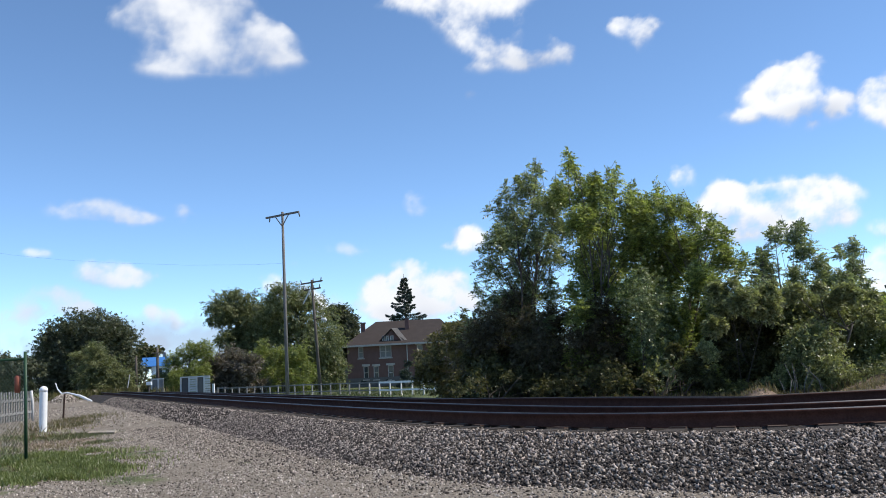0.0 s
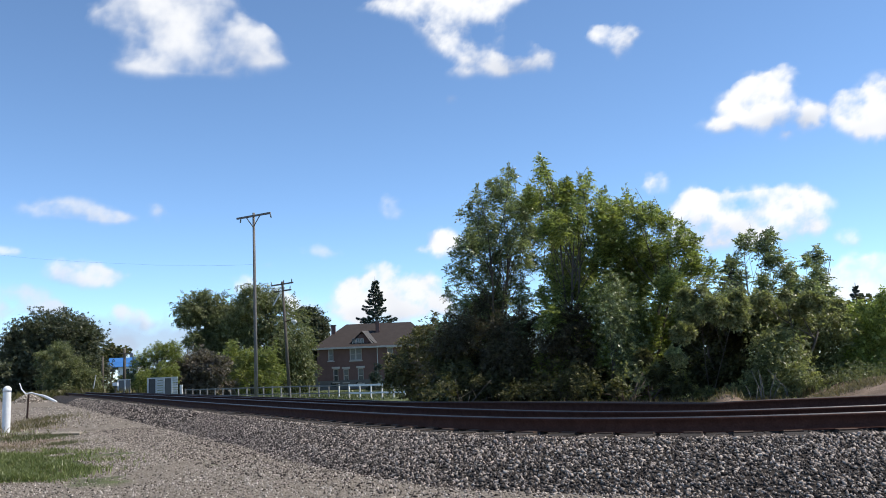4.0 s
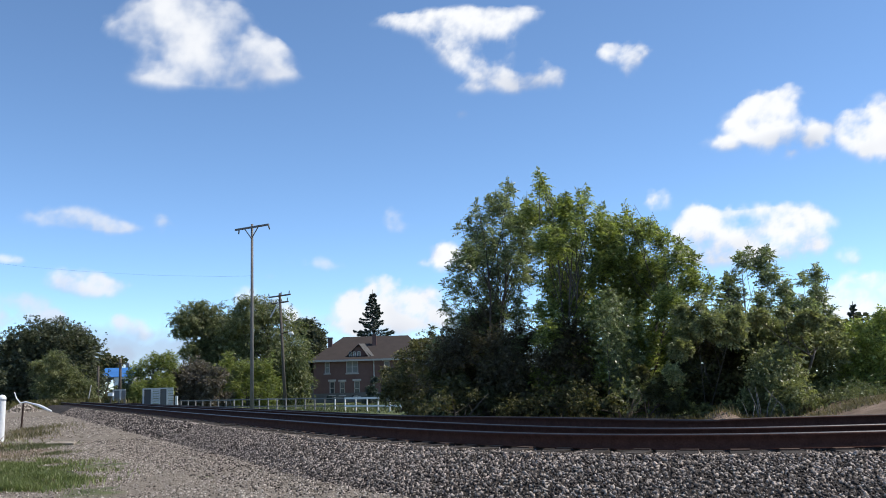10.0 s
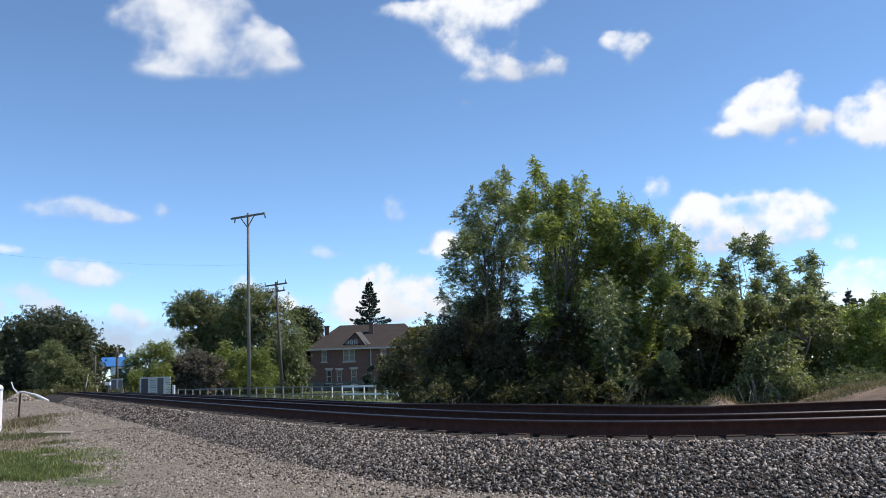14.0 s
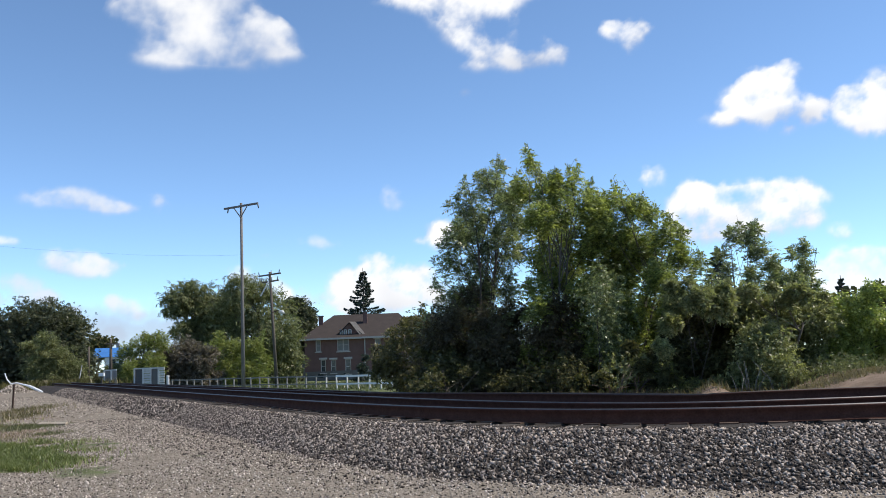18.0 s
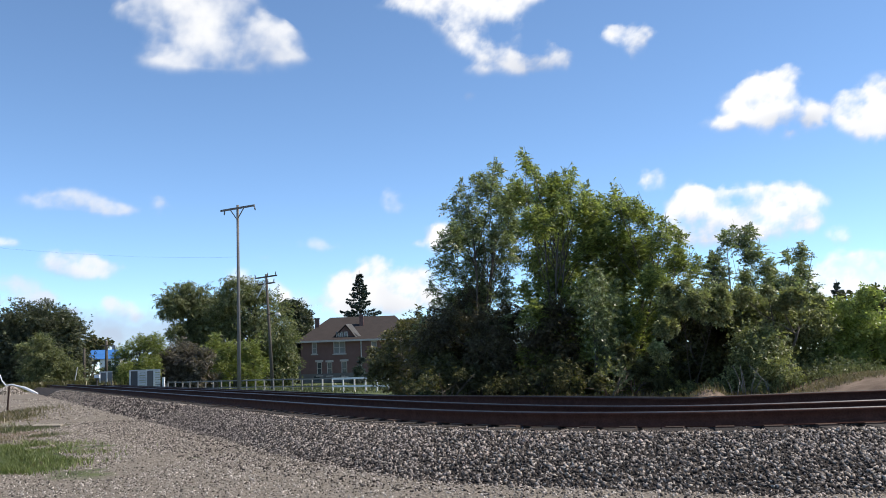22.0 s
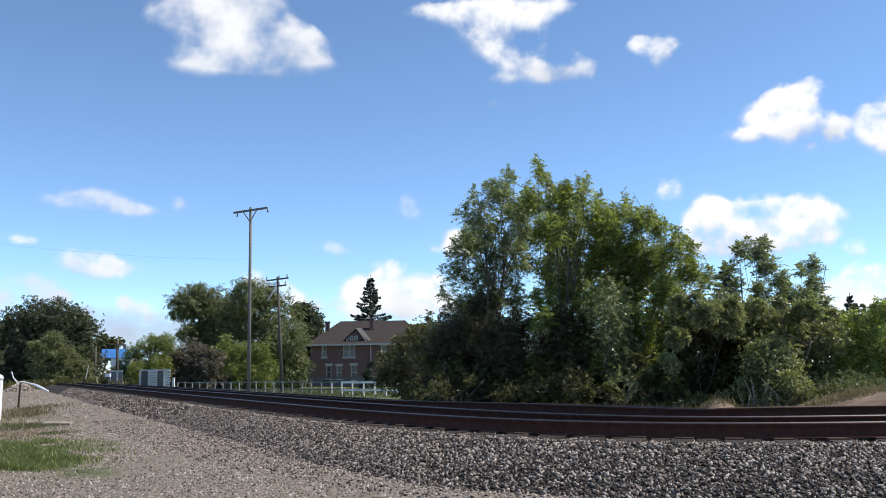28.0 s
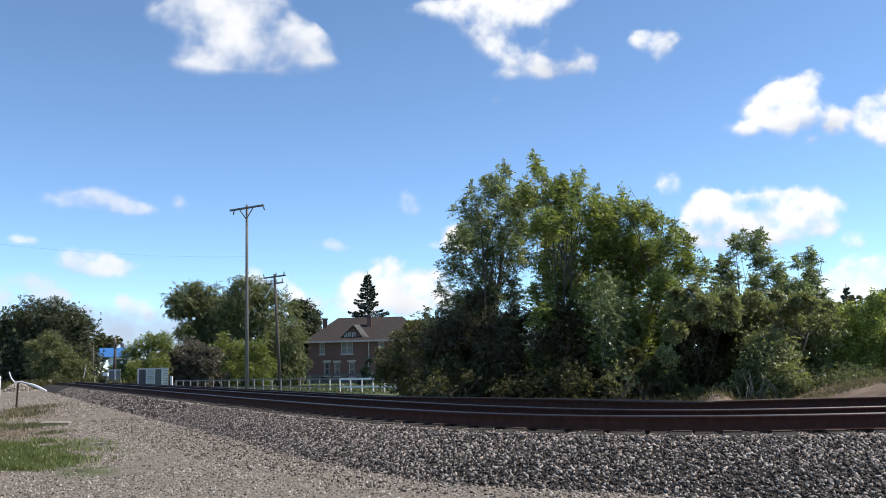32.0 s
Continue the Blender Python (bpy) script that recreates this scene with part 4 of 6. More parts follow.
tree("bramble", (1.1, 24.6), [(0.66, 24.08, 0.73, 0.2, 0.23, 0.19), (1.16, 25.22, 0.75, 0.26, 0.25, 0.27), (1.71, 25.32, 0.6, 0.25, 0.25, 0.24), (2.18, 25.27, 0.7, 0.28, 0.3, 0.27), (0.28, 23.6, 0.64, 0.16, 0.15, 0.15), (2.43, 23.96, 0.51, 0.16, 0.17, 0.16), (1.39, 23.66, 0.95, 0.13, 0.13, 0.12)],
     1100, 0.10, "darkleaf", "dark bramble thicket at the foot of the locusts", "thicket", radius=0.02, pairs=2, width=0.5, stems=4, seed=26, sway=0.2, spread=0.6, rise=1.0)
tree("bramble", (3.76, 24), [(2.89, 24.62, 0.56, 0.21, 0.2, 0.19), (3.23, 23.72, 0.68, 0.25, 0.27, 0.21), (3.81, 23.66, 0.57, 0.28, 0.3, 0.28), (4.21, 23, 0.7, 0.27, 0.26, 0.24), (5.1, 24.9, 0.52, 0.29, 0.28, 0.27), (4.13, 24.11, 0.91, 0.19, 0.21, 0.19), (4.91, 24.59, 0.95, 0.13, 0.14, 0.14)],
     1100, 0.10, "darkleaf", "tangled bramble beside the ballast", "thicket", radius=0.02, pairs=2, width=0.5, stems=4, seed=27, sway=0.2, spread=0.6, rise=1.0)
tree("bramble", (5.82, 23.2), [(5.28, 23.28, 0.6, 0.26, 0.27, 0.26), (5.49, 22.03, 0.7, 0.26, 0.28, 0.23), (6.52, 24.06, 0.51, 0.27, 0.27, 0.24), (6.67, 22.98, 0.67, 0.21, 0.19, 0.2), (5.66, 23.53, 0.99, 0.2, 0.19, 0.16), (5.91, 22.2, 0.98, 0.21, 0.22, 0.17), (6.9, 22.62, 0.38, 0.14, 0.15, 0.13), (5.23, 23.92, 1.01, 0.12, 0.15, 0.12)],
     500, 0.10, "bushleaf", "green and dark bramble thicket under the trees", "thicket", radius=0.02, pairs=2, width=0.5, stems=4, seed=28, sway=0.2, spread=0.6, rise=1.0)
tree("bramble", (7.38, 21), [(7.01, 21.86, 0.34, 0.09, 0.12, 0.11), (7.22, 21.05, 0.4, 0.11, 0.11, 0.11), (7.96, 21.79, 0.41, 0.16, 0.15, 0.15), (7.91, 20.41, 0.41, 0.13, 0.15, 0.13), (9.03, 22.02, 0.41, 0.11, 0.13, 0.12)],
     1500, 0.12, "bushleaf", "low bramble hem below the broad shrub", "thicket", radius=0.02, pairs=2, width=0.5, stems=3, seed=29, sway=0.2)
# two added trees; dark leaves stand for the shaded lower locust crowns
tree("shaded_understory_tree", (1.81, 27), [(2.16, 28.48, 2.91, 0.49, 0.5, 0.47), (1.3, 26.7, 2.34, 0.44, 0.5, 0.4), (2.48, 26.6, 2.09, 0.49, 0.44, 0.46), (1.72, 28.11, 1.65, 0.81, 0.65, 0.69), (2.53, 25.75, 1.41, 0.6, 0.54, 0.55), (1.04, 27.7, 1.19, 0.62, 0.62, 0.64), (0.86, 26.25, 2.01, 0.44, 0.38, 0.37), (2.79, 25.69, 0.8, 0.37, 0.36, 0.41), (3.47, 27.85, 1.95, 0.18, 0.19, 0.17), (3.41, 28.17, 2.41, 0.13, 0.14, 0.12), (3.2, 27.0, 2.5, 0.36, 0.38, 0.36), (3.3, 27.0, 1.85, 0.42, 0.42, 0.42)],
     7200, 0.16, "shadedleaf", "brownish understory tree among the locust stems, shade in its leaf colour", radius=0.07, pairs=3, width=0.45, stems=2, seed=23, sway=0.4, spread=0.32)
tree("shaded_understory_tree", (4.16, 26), [(4.17, 25.21, 2.39, 0.43, 0.37, 0.37), (4.41, 25.49, 1.68, 0.58, 0.53, 0.51), (3.99, 25.84, 1.19, 0.56, 0.52, 0.53), (4.68, 25.3, 0.88, 0.55, 0.54, 0.53), (3.71, 25.01, 1.85, 0.29, 0.34, 0.27), (4.31, 26.79, 0.47, 0.54, 0.55, 0.44)],
     6000, 0.15, "shadedleaf", "dense understory tree, leaves coloured dark for shade", radius=0.07, pairs=3, width=0.45, stems=2, seed=24, sway=0.4, spread=0.32)
# again the dark leaf, shade between the stems painted in
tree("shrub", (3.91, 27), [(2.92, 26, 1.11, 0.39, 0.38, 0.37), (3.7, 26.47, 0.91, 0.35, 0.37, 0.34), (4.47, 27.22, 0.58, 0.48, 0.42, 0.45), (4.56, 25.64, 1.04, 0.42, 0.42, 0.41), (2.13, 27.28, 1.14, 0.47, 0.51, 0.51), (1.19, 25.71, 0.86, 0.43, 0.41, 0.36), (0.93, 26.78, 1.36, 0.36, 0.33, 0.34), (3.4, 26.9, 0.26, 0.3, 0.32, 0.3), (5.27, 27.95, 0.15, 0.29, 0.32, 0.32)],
     5000, 0.15, "darkleaf", "thicket between the locust stems, leaves coloured dark for shade", "shrub", radius=0.03, pairs=2, width=0.5, stems=4, seed=22, sway=0.3)
tree("vine", (5.2, 24.3), [(5.35, 24.0, 3.0, 0.3, 0.3, 0.4), (5.15, 23.8, 2.6, 0.34, 0.3, 0.42), (5.6, 23.9, 2.3, 0.3, 0.32, 0.42), (5.2, 23.7, 1.9, 0.3, 0.3, 0.36), (5.75, 24.0, 1.6, 0.26, 0.3, 0.34), (5.9, 24.1, 2.7, 0.22, 0.24, 0.32), (5.5, 24.0, 1.2, 0.3, 0.3, 0.26)],
     1500, 0.095, "greylocust", "grey-green vine hanging over the locust stems", "vine", radius=0.03, pairs=2, width=0.5, stems=3, seed=36, sway=0.5, spread=0.6, rise=1.1)
tree("weed_patch", (8.9, 19.7), [(7.8, 19.4, 0.33, 0.3, 0.25, 0.14), (8.25, 19.6, 0.42, 0.32, 0.28, 0.17), (8.7, 19.7, 0.53, 0.35, 0.28, 0.18), (9.2, 19.6, 0.63, 0.35, 0.28, 0.16), (9.7, 19.8, 0.71, 0.3, 0.3, 0.18), (10.3, 20.0, 0.76, 0.32, 0.3, 0.18)],
     1300, 0.065, "willowleaf", "leafy dull green weeds along the foot of the shrubs", "weeds", radius=0.012, pairs=2, width=0.45, stems=6, seed=37, sway=0.3, spread=0.5)
tree("locust_sapling", (8.5, 25), [(8.35, 25, 3.75, 0.1, 0.12, 0.2), (8.6, 25, 3.35, 0.14, 0.14, 0.25), (8.5, 25, 2.9, 0.14, 0.14, 0.2)],
     66, 0.55, "greylocust", "slim locust sapling with long feathery fronds", radius=0.02, pairs=8, width=0.36, stems=1, seed=38, sway=1.2, clump=11, plume=0.14)
stems = thing("dead_shrub", pose(*(7.35, 19.3), gz(*(7.35, 19.3))), "thin pale bare stems of a dead shrub beside the green one", "shrub")
rs = random.Random(12)
for k in range(9):
    x0, lean, tall = rs.uniform(-0.45, 0.6), rs.uniform(-0.45, 0.45), rs.uniform(0.4, 0.85)
    part("stem", Build().tube([(x0, 0, -0.1), (x0 + lean * 0.3, rs.uniform(-0.1, 0.1), tall * 0.5), (x0 + lean, rs.uniform(-0.2, 0.2), tall)], [0.012, 0.009, 0.004], 5), M["pole"], stems, smooth=True)
conifer((14.85, 42), 6.59, 2.3, "dark spruce showing between the young trees", 31)
conifer((45.34, 92), 9.67, 3.4, "small dark spruce far behind the shrubs", 32)
tree("far_tree", (45.17, 88), [(43.8, 86.71, 5.52, 0.8, 0.69, 0.67), (46.33, 88.38, 5.26, 1.04, 1.08, 1.07), (47.97, 88.17, 5.46, 1.14, 1.06, 1.21), (49.55, 88.55, 4.86, 1.43, 1.51, 1.28), (45.18, 88.18, 3.33, 1.54, 1.35, 1.29), (47.16, 87.68, 2.95, 1.67, 1.68, 1.54), (42.87, 88.37, 5.11, 0.67, 0.68, 0.58), (40.86, 86.77, 5.64, 0.63, 0.65, 0.62), (40.4, 87.41, 4.87, 0.81, 0.74, 0.78)],
     1500, 0.7, "darkleaf", "dark far tree behind the shrubs", radius=0.2, pairs=2, width=0.6, seed=33)

# ---- trees across the railway, far side ----
tree("maple_tree", (-42.73, 108), [(-46.15, 107.75, 6.5, 2.03, 1.82, 2.06), (-44, 107.67, 7.6, 2.25, 2.15, 2.16), (-41.18, 107.12, 7.46, 2.11, 2.29, 2.15), (-39.03, 107.12, 5.87, 2.27, 2.16, 1.96), (-43.74, 107.95, 4.44, 3.12, 2.88, 3.01), (-40.35, 107.26, 2.98, 3.31, 3.46, 2.76), (-46.76, 108.98, 3.25, 2.45, 2.27, 2.13), (-37.99, 106.8, 2.56, 1.9, 1.84, 1.62), (-47.8, 108.31, 4.94, 1.74, 1.93, 1.71), (-45.16, 108.35, 1.22, 2.22, 2.13, 2.2), (-41.21, 108.22, 0.92, 2.09, 1.97, 2.22), (-47.87, 107.13, 2.65, 2.13, 1.76, 1.95), (-40.26, 108.67, 7.09, 1.54, 1.5, 1.56), (-38.71, 108.04, 5.42, 1.28, 1.13, 1.2), (-38.77, 109.55, 2.92, 1.41, 1.32, 1.28)],
     22000, 0.32, "mapleleaf", "broad dark green rounded maple tree beside the track", radius=0.3, pairs=2, width=0.7, crowns=2, seed=41, sway=0.1)
tree("sumac_thicket", (-35.02, 92), [(-37.59, 93.06, 3.87, 0.86, 0.89, 0.84), (-35.3, 90.88, 4.53, 0.76, 0.87, 0.81), (-34.46, 91.18, 2.72, 1.28, 1.22, 1.24), (-35.91, 90.69, 1.96, 1.06, 1.16, 1.06), (-33.29, 91.74, 1.67, 1.14, 1.15, 0.94), (-34.59, 90.85, 0.97, 1.08, 1.16, 0.95), (-32.97, 92.72, 0.87, 0.62, 0.63, 0.56)],
     5000, 0.38, "willowleaf", "lighter green sumac thicket before the maple", "thicket", radius=0.1, pairs=3, width=0.45, stems=3, seed=42, sway=0.1)
tree("hedge", (-41.63, 88), [(-42.23, 86.97, 2.25, 0.69, 0.57, 0.57), (-42.28, 89.25, 2.4, 0.58, 0.59, 0.53), (-40.85, 87.91, 2.03, 0.54, 0.53, 0.51), (-43.64, 87.7, 2.57, 0.79, 0.85, 0.71), (-39.7, 86.56, 1.47, 0.41, 0.4, 0.41), (-41.9, 87.94, 1.33, 0.72, 0.77, 0.76), (-41.41, 86.82, 3.43, 0.84, 0.76, 0.81), (-41.08, 88.33, 3.53, 0.69, 0.71, 0.72), (-42.58, 86.54, 3.58, 0.96, 0.91, 0.94), (-39.57, 87.12, 2.93, 0.62, 0.66, 0.59), (-45.17, 89.12, 3.7, 1.14, 1.2, 1.14), (-46.09, 88.87, 3.2, 1.29, 1.38, 1.3)],
     2600, 0.36, "mapleleaf", "dark overgrown hedge far behind the fence", "hedge", radius=0.08, pairs=2, width=0.6, seed=43)
tree("hedge", (-24, 110), [(-31.5, 110, 1.0, 1.5, 1.2, 1.4), (-29, 111, 1.3, 1.6, 1.2, 1.6), (-26.5, 110, 1.2, 1.6, 1.2, 1.7), (-24, 111, 1.4, 1.6, 1.2, 1.7), (-21.5, 110, 1.3, 1.6, 1.2, 1.7), (-19, 111, 1.2, 1.5, 1.2, 1.6), (-16.5, 110, 1.0, 1.4, 1.2, 1.5), (-33.2, 109, 0.5, 1.0, 1.0, 1.0)],
     5200, 0.45, "mapleleaf", "dark hedge closing the yard behind the young trees", "hedge", radius=0.06, pairs=2, width=0.6, stems=7, seed=57)
tree("far_tree", (-55.08, 165), [(-56.11, 166.14, 6.74, 0.75, 0.8, 0.85), (-53.92, 163.48, 6.9, 0.7, 0.69, 0.66), (-53.86, 166.34, 6.45, 0.72, 0.75, 0.68), (-56.82, 166.2, 5.96, 0.84, 0.92, 0.71), (-54.26, 163.62, 5.12, 1.08, 1.21, 1.16)],
     500, 0.9, "darkleaf", "dark far tree behind the blue roof", radius=0.2, pairs=2, width=0.7, seed=44)
tree("ash_tree", (-25.13, 88), [(-26.77, 88.83, 3.38, 1, 0.91, 0.89), (-25.41, 88.97, 4.2, 1.1, 0.96, 1.02), (-23.7, 87.84, 4.32, 0.95, 0.95, 0.91), (-25.64, 86.48, 1.41, 1.11, 1.36, 1.25), (-23.85, 86.84, 2.18, 1.19, 1.06, 1.14), (-23.34, 87.71, 4.94, 0.43, 0.44, 0.44), (-24.73, 87.32, 0.62, 1.05, 0.99, 0.85)],
     4200, 0.5, "yellowleaf", "yellowish green young ash tree behind the panels", radius=0.14, pairs=6, width=0.4, seed=45, sway=0.15, clump=7, plume=0.3)
tree("willow_tree", (-23.92, 104), [(-25.19, 103.25, 9.21, 1.69, 1.71, 1.5), (-23.53, 104.06, 9.85, 1.6, 1.59, 1.36), (-26.38, 104.43, 7.79, 0.87, 0.95, 0.8), (-21.77, 103.82, 8.28, 1.54, 1.66, 1.41), (-24.06, 104.91, 7.34, 2.27, 1.98, 2.15), (-24.79, 102.55, 5.35, 1.1, 1.16, 0.98), (-22.53, 104.23, 4.93, 1.76, 2.03, 1.81), (-21.13, 105.62, 6.6, 1.99, 2.09, 1.74), (-20.76, 105.18, 8.13, 1.15, 1.09, 1.16)],
     7500, 0.50, "willowleaf", "grey-green rounded willow tree with drooping twigs", radius=0.3, pairs=4, width=0.55, droop=0.7, seed=46, sway=0.12)
tree("willow_tree", (-16.61, 100), [(-17.72, 98.48, 9.64, 1.39, 1.43, 1.54), (-16.21, 100.39, 9.3, 1.55, 1.35, 1.38), (-18.97, 101.12, 7.57, 2.76, 2.46, 2.39), (-14.91, 100.58, 7.13, 2.35, 2.19, 2.16), (-13.17, 98.38, 4.88, 1.86, 2.03, 1.67), (-17.06, 101.28, 4.38, 3.09, 3.05, 2.64), (-13.89, 100.56, 2.19, 2.02, 2.1, 2.26), (-13, 100.64, 0.93, 1.41, 1.31, 1.35), (-17.64, 100.8, 1.43, 2.66, 2.74, 2.43)],
     10000, 0.50, "willowleaf", "large grey-green willow tree behind the utility poles", radius=0.35, pairs=4, width=0.55, droop=0.7, crowns=2, seed=47, sway=0.12)
tree("elm_tree", (-14.31, 124), [(-14.59, 124.39, 9.24, 1.24, 1.32, 1.08), (-13.36, 124.05, 7.63, 1.17, 1.2, 1.16), (-13.91, 123.11, 5.7, 1.52, 1.3, 1.38), (-15.05, 124.73, 3.88, 1.51, 1.33, 1.28), (-15.42, 123.65, 9.23, 1.05, 1.02, 0.95), (-13.17, 124.74, 5.72, 0.71, 0.75, 0.63)],
     6000, 0.38, "mapleleaf", "dark elm tree beside the brick house", radius=0.3, pairs=2, width=0.6, seed=48)
tree("yellow_tree", (-16.57, 92), [(-18.62, 91.86, 4.21, 0.86, 0.88, 0.85), (-19.17, 90.71, 3.09, 0.91, 0.88, 0.95), (-17.09, 91.43, 3.35, 1.13, 1.13, 1.02), (-15.05, 90.97, 3.49, 1.03, 1.08, 1), (-13.95, 90.5, 1.88, 0.97, 0.92, 0.79), (-15.04, 92.33, 0.57, 1.09, 0.99, 1.04), (-17.99, 93.69, 1.48, 1.17, 0.94, 0.93), (-18.72, 91.61, 0.51, 0.9, 0.95, 0.89), (-15.79, 90.28, 1.95, 1.01, 0.88, 1.05), (-14.5, 92.96, 4.76, 0.31, 0.37, 0.3), (-18.26, 91.81, 5.16, 0.31, 0.3, 0.33)],
     2600, 0.6, "yellowleaf", "sunlit yellow-green young tree behind the rail fence", radius=0.08, pairs=6, width=0.4, stems=3, seed=49, sway=0.2, clump=7, plume=0.3)
tree("purple_shrub", (-21.52, 90), [(-23.48, 90.27, 2.16, 1.16, 1.09, 1.16), (-21.54, 89.5, 2.85, 1.32, 1.22, 1.12), (-19.46, 88.45, 2.21, 1.05, 1.01, 1.03), (-22.66, 89.15, 0.82, 1.04, 0.99, 0.97), (-20.54, 89.35, 0.73, 1.14, 1.33, 1.14), (-18.76, 90.16, 0.32, 0.68, 0.73, 0.6), (-23.97, 88.43, 0.78, 0.62, 0.63, 0.66)],
     9000, 0.25, "brownleaf", "dusky reddish brown shrub behind the rail fence", "shrub", radius=0.06, pairs=2, width=0.6, stems=3, seed=50, sway=0.1)
tree("evergreen_shrub", (-4.92, 100), [(-4.82, 99, 0.6, 0.41, 0.43, 0.42), (-5.01, 100.81, -0.64, 0.59, 0.54, 0.55), (-4.66, 101.51, 1.82, 0.25, 0.22, 0.21)], 1800, 0.28, "needle",
     "narrow dark evergreen shrub before the brick house", "shrub", radius=0.06, pairs=2, seed=51)
tree("bare_topped_tree", (0.32, 60), [(0.61, 59.14, 4.17, 0.17, 0.16, 0.17), (1.03, 61.24, 4.72, 0.16, 0.19, 0.16), (0.12, 61.57, 3.86, 0.21, 0.21, 0.18), (0.86, 60.79, 3.49, 0.25, 0.24, 0.24)], 160, 0.3, "drybush",
     "thin twiggy tree top with sparse leaves", radius=0.05, pairs=2, stems=2, seed=52)
conifer((-6.8, 150), 18.1, 6.9, "tall dark spruce behind the brick house", 53)
tree("shrub", (-33.35, 105), [(-34.23, 105.95, 0.93, 0.62, 0.69, 0.63), (-32.41, 103.4, 1.27, 0.77, 0.74, 0.75), (-31.82, 104.77, 1.23, 0.74, 0.8, 0.7), (-34.81, 105.78, 0.57, 0.5, 0.47, 0.48), (-33.55, 105.44, 0.4, 0.68, 0.59, 0.64)],
     2600, 0.34, "willowleaf", "green shrub before the blue-roofed house", "shrub", radius=0.05, pairs=2, width=0.6, stems=3, seed=56, sway=0.1)
tree("flower_shrub", (-25.9, 78), [(-25.67, 77.17, 0.57, 0.15, 0.14, 0.14), (-25.97, 78.63, 0.26, 0.14, 0.17, 0.14), (-25.93, 77.37, 0.95, 0.09, 0.09, 0.08)], 260, 0.2, "darkleaf", "small dark shrub beside the track", "shrub", radius=0.03, pairs=2, seed=54)
tree("distant_woods", (-234.92, 420), [(-259.17, 418.85, 5.32, 2.51, 2.67, 2.26), (-244.78, 419.62, 4.7, 2.17, 2.4, 2.15), (-235.24, 420.28, 4.8, 2.74, 2.26, 2.59), (-225.53, 420.79, 3.88, 2.18, 2.32, 2.33), (-214.74, 419.22, 3.96, 2.64, 2.92, 2.44), (-204.74, 419.2, 3.04, 2.23, 1.8, 2.11), (-180.04, 419.91, 2.5, 1.36, 1.31, 1.47), (-169.76, 419.35, 2.58, 1.6, 1.31, 1.49)],
     1400, 2.6, "darkleaf", "low line of far woods on the horizon", "woods", radius=0.3, pairs=2, width=0.7, seed=55)


# ---- utility poles ----
def utility_pole(base, height, radius, arms, tilt, mat, label, pins_up, braces=True):
    t = thing("utility_pole", pose(base[0], base[1], gz(*base)) @ pose(0, 0, 0, *tilt), label, "utility pole", "utility poles")
    part("pole", Build().tube([(0, 0, -0.4), (0, 0, height * 0.5), (0, 0, height)], [radius * 1.25, radius, radius * 0.8], 12), mat, t, smooth=True)
    for z, half, turn in arms:
        w = radians(turn)
        c, s = math.cos(w), math.sin(w)
        arm = part("crossarm", Build().box((0, 0, 0), (2 * half, 0.1, 0.125)), mat, t, bevel=0.012, m=Matrix.Translation((0, -radius, z)) @ Matrix.Rotation(w, 4, "Z"))
        if braces:
            for q in (-1, 1):
                part("brace", Build().tube([(q * half * 0.42, -0.03, -0.02), (0, -0.03, -0.75)], 0.035, 5), mat, arm)
        for q in pins_up:
            up = 0.34 if q[1] > 0 else -0.32
            part("insulator", Build().tube([(q[0] * half, 0, 0), (q[0] * half + 0.05 * q[0], 0, up * 0.55), (q[0] * half + 0.1 * q[0], 0, up)], [0.025, 0.05, 0.035], 7), M["glass"], arm, smooth=True)
    return t


utility_pole((-10.32, 58), 12.25, 0.10, ((12.03, 1.5, -35.0),), (0, 0.0, 0), M["pole"],
             "tall weathered grey wooden pole with one crossarm", ((-0.75, -1), (0.98, -1)))
p2 = utility_pole((-11.06, 78), 9.91, 0.125, ((9.67, 1.22, -33.0), (9.09, 0.95, -33.0)), (0, -2.6, 0), M["darkwood"],
             "leaning dark wooden utility pole with two crossarms", ((-0.95, 1), (0.15, 1), (0.85, 1)), braces=False)
part("guy_strut", Build().tube([(-0.1, -0.2, 9.14), (-0.85, -0.25, 7.89)], 0.06, 6), M["offwhite"], p2, "pale slanting strut")
lampa = part("lamp_arm", Build().tube([(0, -0.1, 6.42), (0.5, -0.6, 6.51), (0.8, -0.9, 6.42)], 0.04, 6), M["steel"], p2)
part("lamp_head", Build().tube([(0.72, -0.85, 6.37), (1.0, -1.0, 6.32), (1.15, -1.1, 6.22)], [0.12, 0.17, 0.06], 8), M["offwhite"], lampa, "pale street lamp head")
utility_pole((-34.35, 100), 4.13, 0.13, (), (0, 0, 0), M["darkwood"], "plain dark wooden pole beside the far track", ())
utility_pole((-30.72, 96), 4.72, 0.15, ((4.19, 0.5, 10),), (0, 0, 0), M["darkwood"], "dark wooden pole with a short arm near the blue roof", (), False)


def cable(points, label, r=0.012):
    tagged(new("overhead_cable", Build().tube(points, r, 5).mesh("overhead_cable", M["wire"])), label, "cable", kind="")


cable([(-37.85, 70, 12.38), (-33.59, 70, 11.61), (-29.75, 70, 11.03), (-25.84, 71, 10.7), (-20.75, 73, 10.48), (-13.04, 62, 8.88), (-10.26, 58, 8.38)], "thin dark overhead cable across the sky", 0.004)
stake = thing("leaning_stake", pose(*(-31.94, 90), gz(*(-31.94, 90))), "pale leaning wooden stake in the weeds", "stake")
part("stake", Build().tube([(0, 0, -0.1), (0.38, 0, 2.06)], 0.05, 6), M["offwhite"], stake)


